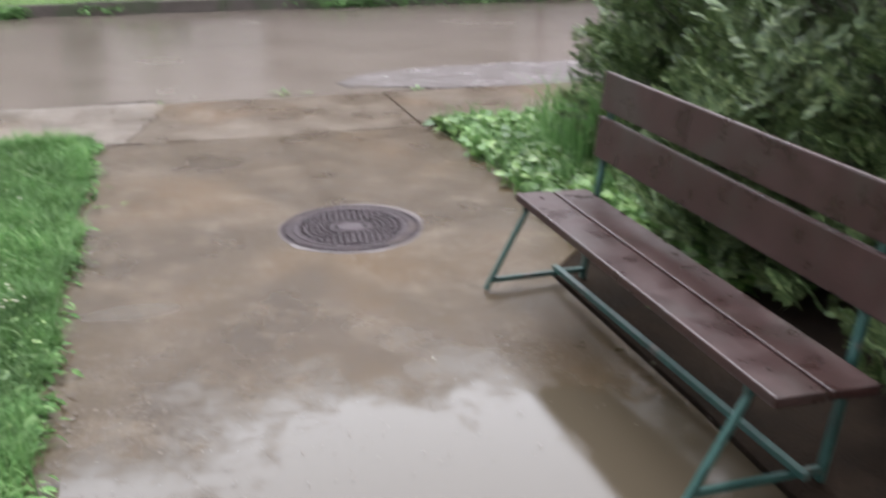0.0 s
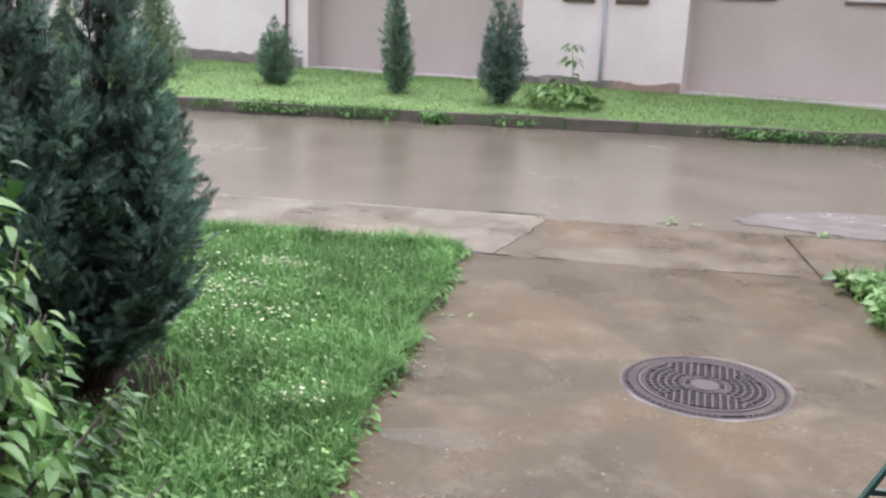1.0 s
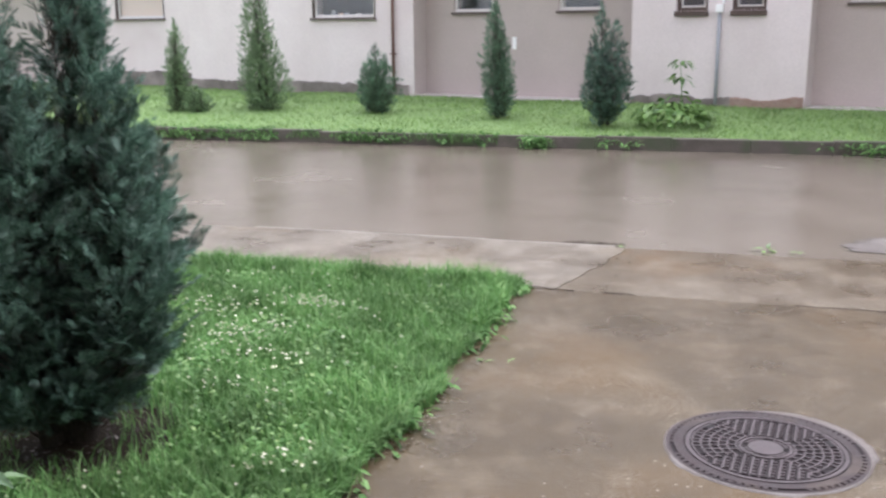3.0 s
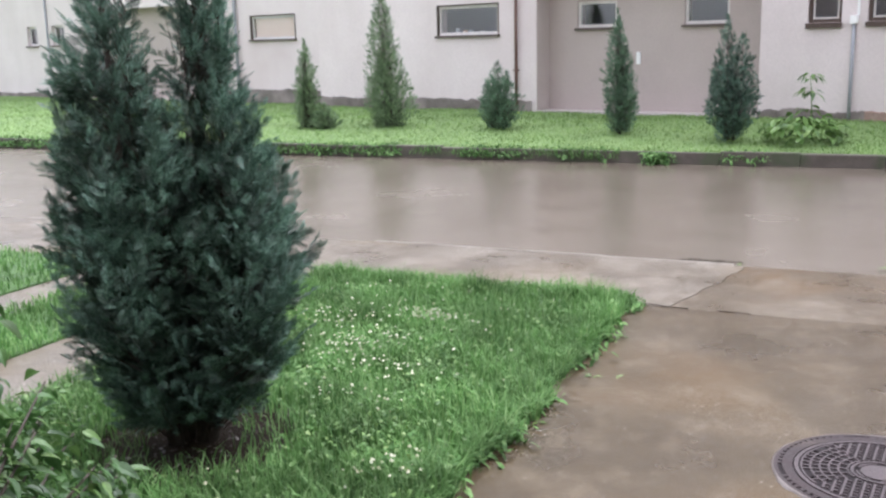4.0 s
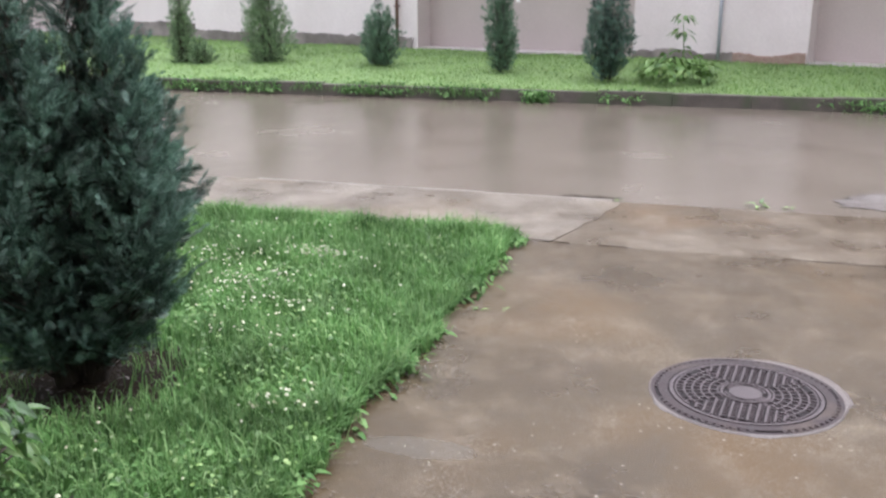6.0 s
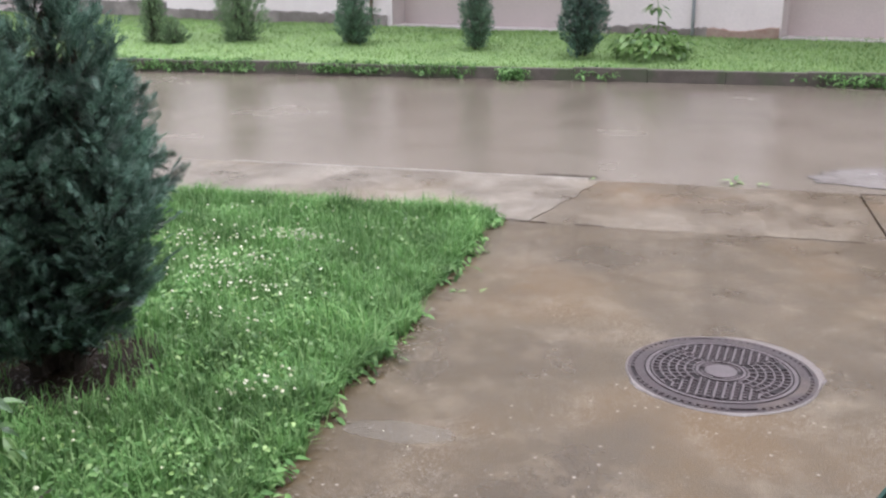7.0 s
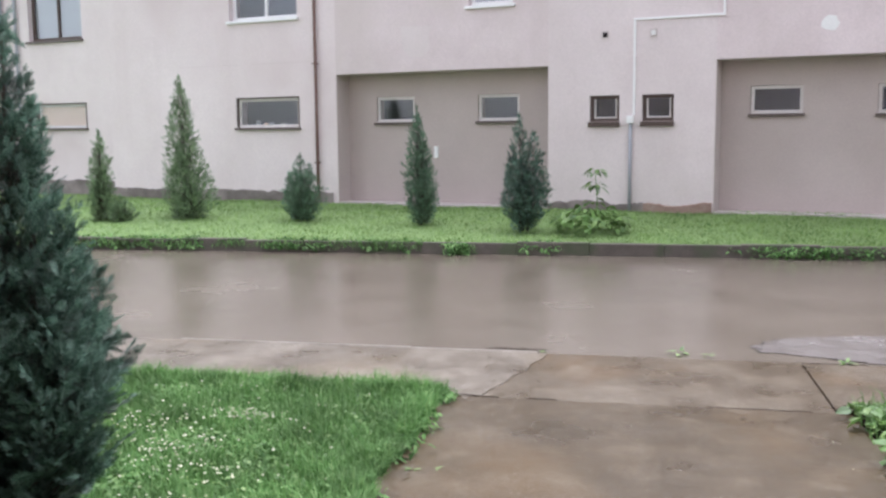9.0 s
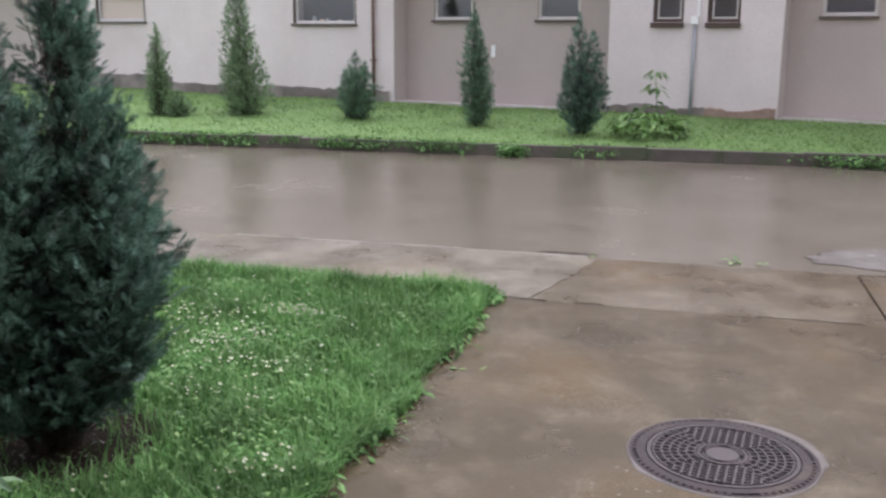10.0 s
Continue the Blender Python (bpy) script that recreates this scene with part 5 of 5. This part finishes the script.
def on_far_lawn(r):
    x = r.uniform(-30, 8)
    u0 = (x + (FAR + 0.12) * SU) / (CU - 0.02 * SU)
    lo = u0 * SU + (kerb_v(u0) + 0.10) * CU
    y = r.uniform(lo, 12.62)
    return x, y, lawn_z(x, y) - 0.004


blade_field("lawn_grass", on_far_lawn, 85000, (0.02, 0.068), 0.009, M_GRASS_FAR, 106, "short pale-green grass of the strip before the house", "grass", 1.2, 0.9)


def at_kerb(r):
    x = r.uniform(-26, 6)
    u0 = (x + (FAR + 0.05) * SU) / (CU - 0.02 * SU)
    p = W(u0, kerb_v(u0) + r.uniform(0.10, 0.30), 0)
    v = (p.x, p.y)
    return p.x, p.y, 0.12


def over_kerb(r):
    x = -5.5 - abs(r.normal(0, 6))
    while noise.noise((x * 1.9, 2.0, 0)) < r.uniform(-0.35, 0.4):
        x = -5.5 - abs(r.normal(0, 6))
    u0 = (x + FAR * SU) / (CU - 0.02 * SU)
    p = W(u0, kerb_v(u0) + r.uniform(-0.10, 0.12), 0)
    return p.x, p.y, r.uniform(0.02, 0.13)


blade_field("overhanging_grass", over_kerb, 2000, (0.04, 0.11), 0.012, M_GRASS, 109, "grass and weeds that hang over the kerb stones", "grass", 1.1, 1.4)
blade_field("kerb_grass", at_kerb, 7000, (0.02, 0.07), 0.012, M_GRASS_FAR, 107, "taller grass that overhangs the kerb", "grass", 1.6, 1.4)


# clover heads
def small_heads(name, spots, mat, label, seed, r0=0.0078):
    rng = random.Random(seed)
    verts, faces = [], []
    for x, y, z in spots:
        r = r0 * rng.uniform(0.7, 1.25)
        i = len(verts)
        for a in range(6):
            t = math.pi * a / 3
            verts.append((x + math.cos(t) * r, y + math.sin(t) * r, z + rng.uniform(-0.003, 0.003)))
        verts += [(x, y, z + r * 0.9), (x, y, z - r * 0.6)]
        for a in range(6):
            b = (a + 1) % 6
            faces += [(i + a, i + b, i + 6), (i + b, i + a, i + 7)]
    return tagged(from_lists(name, verts, faces, mat), label, "clover", kind="stuff")


rng = random.Random(55)
spots = []
for (cx, cy, sx, sy, cnt) in ((-2.68, 0.57, 0.13, 0.05, 110), (-1.46, -1.17, 0.08, 0.08, 36), (-2.71, -0.05, 0.14, 0.10, 70), (-2.44, -0.30, 0.20, 0.07, 55), (-2.15, -0.66, 0.16, 0.06, 28), (-3.1, 0.25, 0.22, 0.12, 50),
                              (-2.0, -1.9, 0.3, 0.2, 18), (-2.9, 0.8, 0.4, 0.3, 25), (-2.2, -1.45, 0.2, 0.15, 14), (-2.3, 0.3, 0.3, 0.4, 30)):
    for _ in range(cnt):
        x, y = rng.gauss(cx, sx), rng.gauss(cy, sy)
        u, v = x * CU + y * SU, -x * SU + y * CU
        if -3.7 < u < -1.5 and v < 2.05 and (Vector((x, y, 0)) - BUSH).length > 0.45:
            spots.append((x, y, rng.uniform(0.07, 0.12)))
small_heads("clover_flowers", spots, M_CLOVER, "scattered white clover heads in the grass", 8)

# bare soil under the bush
bm = bmesh.new()
f = bm.faces.new([bm.verts.new((BUSH.x + math.cos(t) * 0.52 * (1 + 0.2 * noise.noise((math.cos(t) * 2, math.sin(t) * 2, 4))), BUSH.y + math.sin(t) * 0.52 * (1 + 0.2 * noise.noise((math.cos(t) * 2, math.sin(t) * 2, 9))), 0.013)) for t in [2 * math.pi * i / 40 for i in range(40)]])
tagged(part("bare_soil", bm, M_SOIL), "bare brown soil ring under the conifer bush", "soil", kind="structure")


# low leafy growth on the bed beside the bench
def leaf_field(name, place, n, shape, mat, seed, label, category, up=(-0.2, 0.5), k=(0.6, 1.2)):
    rng = random.Random(seed)
    mv, mf = [], []
    for _ in range(n):
        p = place(rng)
        leaves_into(mv, mf, leaf_pose(Vector(p), rng.uniform(0, 6.28), rng.uniform(*up), rng.uniform(-0.5, 0.5), rng.uniform(*k)), shape)
    return tagged(from_lists(name, mv, mf, mat), label, category, kind="stuff")


def in_lawn(rng):
    while True:
        u, v = rng.uniform(-3.7, -1.46), rng.uniform(-2.6, 2.1)
        p = W(u, v)
        if noise.noise((u * 1.6, v * 1.6, 3.0)) > rng.uniform(-0.5, 0.35) and (p - BUSH).to_2d().length > 0.45:
            return Vector((p.x, p.y, rng.uniform(0.04, 0.10)))


leaf_field("clover_leaves", in_lawn, 6000, leaf_shape(0.024, 0.018, 0.2, 0.5, 3), M_IVY, 77, "clover leaves and small broad leaves among the grass", "clover", up=(-0.5, 0.5))


def bed_spot(rng):
    while True:
        u, v = rng.uniform(1.02, 2.4), rng.uniform(-1.45, 2.22)
        if u < 1.14 - 0.1 * max(0, v - 0.9) + 0.06 * math.sin(v * 9):
            continue
        p = W(u, v, 0)
        h = 0.10 + 0.10 * noise.noise((p.x * 2.2, p.y * 2.2, 3))
        return p.x, p.y, max(0.02, rng.uniform(0.15, 1.0) * h)


leaf_field("ground_cover", bed_spot, 4200, leaf_shape(0.085, 0.06, 0.2, 0.25, 4), M_IVY, 61, "low wet leafy ground cover beside the bench", "ground cover")
blade_field("bed_grass", lambda r: (lambda p: (p.x, p.y, 0.0))(W(r.uniform(1.05, 2.2), r.uniform(-0.6, 2.2))), 2600, (0.06, 0.2), 0.008, M_GRASS, 62, "grass tufts among the ground cover", "grass", 2, 1.0)
blade_field("tall_grass_tuft", lambda r: (lambda p: (p.x, p.y, 0.0))(W(r.normal(1.72, 0.1), r.normal(0.9, 0.25))), 420, (0.25, 0.7), 0.008, M_GRASS, 63, "tuft of tall feathery grass at the hedge foot", "grass", 2, 0.5)


# weeds along the kerb and the cracks
def kerb_weeds(rng):
    x = rng.choice((rng.gauss(-0.6, 0.35), rng.uniform(-1.2, 4.5), rng.uniform(-0.3, 3.0), rng.gauss(-5.0, 0.1)))
    u0 = (x + FAR * SU) / (CU - 0.02 * SU)
    p = W(u0, kerb_v(u0) - abs(rng.gauss(0, 0.08)) - 0.01, 0)
    return p.x, p.y, rng.uniform(0.0, 0.16)


def kerb_clumps(rng):
    while True:
        x = rng.uniform(-24, -3.2)
        if noise.noise((x * 0.9, 7.0, 0)) * 0.8 + noise.noise((x * 3.1, 1.0, 0)) * 0.5 > 0.09 * (x + 7.5) + rng.uniform(-0.1, 0.3):
            break
    u0 = (x + FAR * SU) / (CU - 0.02 * SU)
    low = rng.random()
    p = W(u0, kerb_v(u0) + 0.10 - 0.20 * low, 0)
    return p.x, p.y, 0.21 - 0.17 * low


leaf_field("kerb_overgrowth", kerb_clumps, 5600, leaf_shape(0.075, 0.036, 0.2, 0.45, 3), M_GRASS, 164, "weeds and grass clumps that spill over the kerb", "weed", (-0.6, 0.7))


def edge_weeds(rng):
    while True:
        v = rng.uniform(-2.4, 2.15)
        if noise.noise((v * 2.6, 4.0, 0)) + 0.5 * noise.noise((v * 9.0, 2.0, 0)) > rng.uniform(-0.1, 0.45):
            break
    p = W(-1.50 + abs(rng.gauss(0, 0.06)), v + rng.gauss(0, 0.02))
    return p.x, p.y, rng.uniform(0.012, 0.06)


leaf_field("edge_weeds", edge_weeds, 1500, leaf_shape(0.055, 0.022, 0.2, 0.5, 3), M_GRASS, 165, "low broad weeds that creep over the path edge", "weed", (-0.3, 0.5))
leaf_field("kerb_weeds", kerb_weeds, 1300, leaf_shape(0.075, 0.03, 0.2, 0.4, 4), M_GRASS, 64, "leafy weeds growing at the foot of the kerb", "weed")


def weed(u, v, size, n, seed, label):
    rng = random.Random(seed)
    mv, mf = [], []
    p = W(u, v, 0)
    for i in range(n):
        a = rng.uniform(0, 6.28)
        leaves_into(mv, mf, leaf_pose(Vector((math.cos(a) * size * 0.15, math.sin(a) * size * 0.15, rng.uniform(0, size * 0.3))), a, rng.uniform(-0.9, 0.1), 0, size / 0.1 * rng.uniform(0.6, 1.1)), leaf_shape(0.1, 0.04, 0.2, 0.4, 4))
    ob = from_lists("weed", mv, mf, M_IVY)
    ob.matrix_world = pose(p.x, p.y, -0.006)
    tagged(ob, label, "weed", "weeds in the joints")


weed(0.07, 3.62, 0.10, 7, 1, "small bright weed sprouting at the road edge")
weed(0.29, 3.59, 0.06, 5, 2, "small bright weed sprouting at the road edge")
weed(-1.36, 1.35, 0.05, 8, 3, "small weed sprouting from the path edge")
weed(-1.2, 0.75, 0.035, 6, 4, "flat weed creeping over the path edge")
weed(-1.32, 0.72, 0.045, 7, 5, "flat weed creeping over the path edge")
weed(-1.38, 0.05, 0.04, 5, 6, "small weed sprouting from the path edge")
weed(-0.95, 3.46, 0.04, 5, 7, "small weed sprouting from a joint")
weed(1.24, 3.43, 0.07, 9, 8, "small weed sprouting from a joint")


# pale petals and grit washed over the paving
def scraps(name, n, region, size, mat, label, seed, z=0.0062):
    rng = random.Random(seed)
    verts, faces = [], []
    while len(faces) < n:
        u, v = rng.uniform(*region[:2]), rng.uniform(*region[2:])
        if noise.noise((u * 1.3, v * 1.3, seed)) < rng.uniform(-0.6, 0.5) or (u * CU - v * SU) ** 2 + (u * SU + v * CU) ** 2 < 0.16:
            continue
        p = W(u, v, z)
        a, r = rng.uniform(0, 6.28), size * rng.uniform(0.5, 1.3)
        i = len(verts)
        for k in range(5):
            t = a + 2 * math.pi * k / 5
            q = r * (1 if k % 2 else 0.55)
            verts.append((p.x + math.cos(t) * q, p.y + math.sin(t) * q, p.z + rng.uniform(0, 0.003)))
        faces.append(tuple(range(i, i + 5)))
    return tagged(from_lists(name, verts, faces, mat), label, "petals", kind="stuff")


scraps("fallen_petals", 22, (-1.4, 1.0, -2.0, 2.1), 0.0065, M_CLOVER, "pale fallen petals scattered over the wet path", 14)
scraps("grit", 200, (-1.42, 0.95, -2.4, 3.4), 0.0055, M_STRIP, "pale grit scattered over the wet path", 15)
scraps("grit", 500, (-7, 1.0, 2.3, 3.45), 0.009, M_STRIP, "pale grit scattered over the pavement", 16)


# clover leaves and broad herbs in the near lawn
def herb_spot(rng):
    while True:
        u, v = rng.uniform(-3.7, -1.46), rng.uniform(-3.4, 2.1)
        p = W(u, v, 0)
        if noise.noise((p.x * 1.7, p.y * 1.7, 7)) < rng.uniform(-0.1, 0.45) or (p - BUSH).to_2d().length < 0.4:
            continue
        return p.x, p.y, rng.uniform(0.03, 0.085)


leaf_field("lawn_herbs", herb_spot, 5200, leaf_shape(0.03, 0.024, 0.15, 0.2, 3), M_GRASS, 65, "clover leaves and low herbs among the grass", "herbs", (-0.4, 0.4), (0.6, 1.4))
blade_field("tall_grass", in_plot(-3.7, -1.5, 0.9, 2.1), 1500, (0.10, 0.2), 0.0055, M_GRASS, 108, "taller seeding grass stems in the lawn", "grass", 2.4, 0.6)


# open joints and rubble at the corner of the path
def open_joint(name, line, wide, label, seed):
    """A broken dark joint of uneven width along a line of plan points."""
    rng = random.Random(seed)
    rows = []
    for (u0, v0), (u1, v1) in zip(line, line[1:]):
        for k in range(9):
            a = k / 9
            rows.append((u0 + (u1 - u0) * a, v0 + (v1 - v0) * a + rng.uniform(-0.006, 0.006), wide * rng.uniform(0.25, 1.0)))
    verts, faces = [], []
    for u, v, w in rows:
        verts += [W(u, v - w, 0.0022), W(u, v, 0.0055), W(u, v + w, 0.0022)]
    for k in range(len(rows) - 1):
        i = 3 * k
        faces += [(i, i + 3, i + 4, i + 1), (i + 1, i + 4, i + 5, i + 2)]
    return tagged(from_lists(name, verts, faces, M_SOIL), label, "joint", kind="structure")


open_joint("soil_joint", [(-1.45, 2.185), (-1.24, 2.145), (-1.08, 2.137)], 0.014, "dark open joint at the corner of the path", 3)
open_joint("soil_joint", [(-0.92, 2.137), (-0.70, 2.137)], 0.005, "dark thin joint between path and pavement", 5)
open_joint("soil_joint", [(-1.42, 3.52), (-1.16, 3.54), (-0.91, 3.53)], 0.014, "dark washed-up dirt along the pavement edge", 4)
open_joint("soil_joint", [(0.93, 3.425), (1.12, 3.43), (1.42, 3.428)], 0.016, "dark washed-up dirt along the pavement edge", 6)
open_joint("soil_joint", [(0.2, 2.137), (0.5, 2.14), (0.86, 2.135)], 0.003, "dark thin joint between path and pavement", 7)
scraps("grit", 60, (-1.44, -0.88, 3.49, 3.56), 0.016, M_SOIL, "dark crumbs washed up along the pavement edge", 18)
scraps("grit", 700, (-1.46, -1.30, -3.0, 2.1), 0.0085, M_STRIP, "pale crumbs along the worn path edge", 19)
scraps("grit", 900, (-1.3, 0.95, -2.4, 2.1), 0.0042, M_STRIP, "fine pale grit over the wet path", 20)
scraps("needle_litter", 420, (-3.2, -2.15, -1.25, -0.2), 0.012, M_BARK, "dead needles and twigs on the bare soil under the bush", 21, 0.016)
scraps("needle_litter", 90, (-3.1, -2.2, -1.2, -0.3), 0.010, M_STRIP, "pale crumbs and dry petals on the bare soil under the bush", 22, 0.017)


def under_bush(r):
    while True:
        x, y = BUSH.x + r.normal(0, 0.34), BUSH.y + r.normal(0, 0.34)
        if 0.2 < math.hypot(x - BUSH.x, y - BUSH.y) < 0.62:
            return x, y, 0.012


blade_field("thin_grass", under_bush, 520, (0.03, 0.10), 0.005, M_GRASS, 110, "thin sparse grass on the bare soil under the bush", "grass", 3, 1.2)
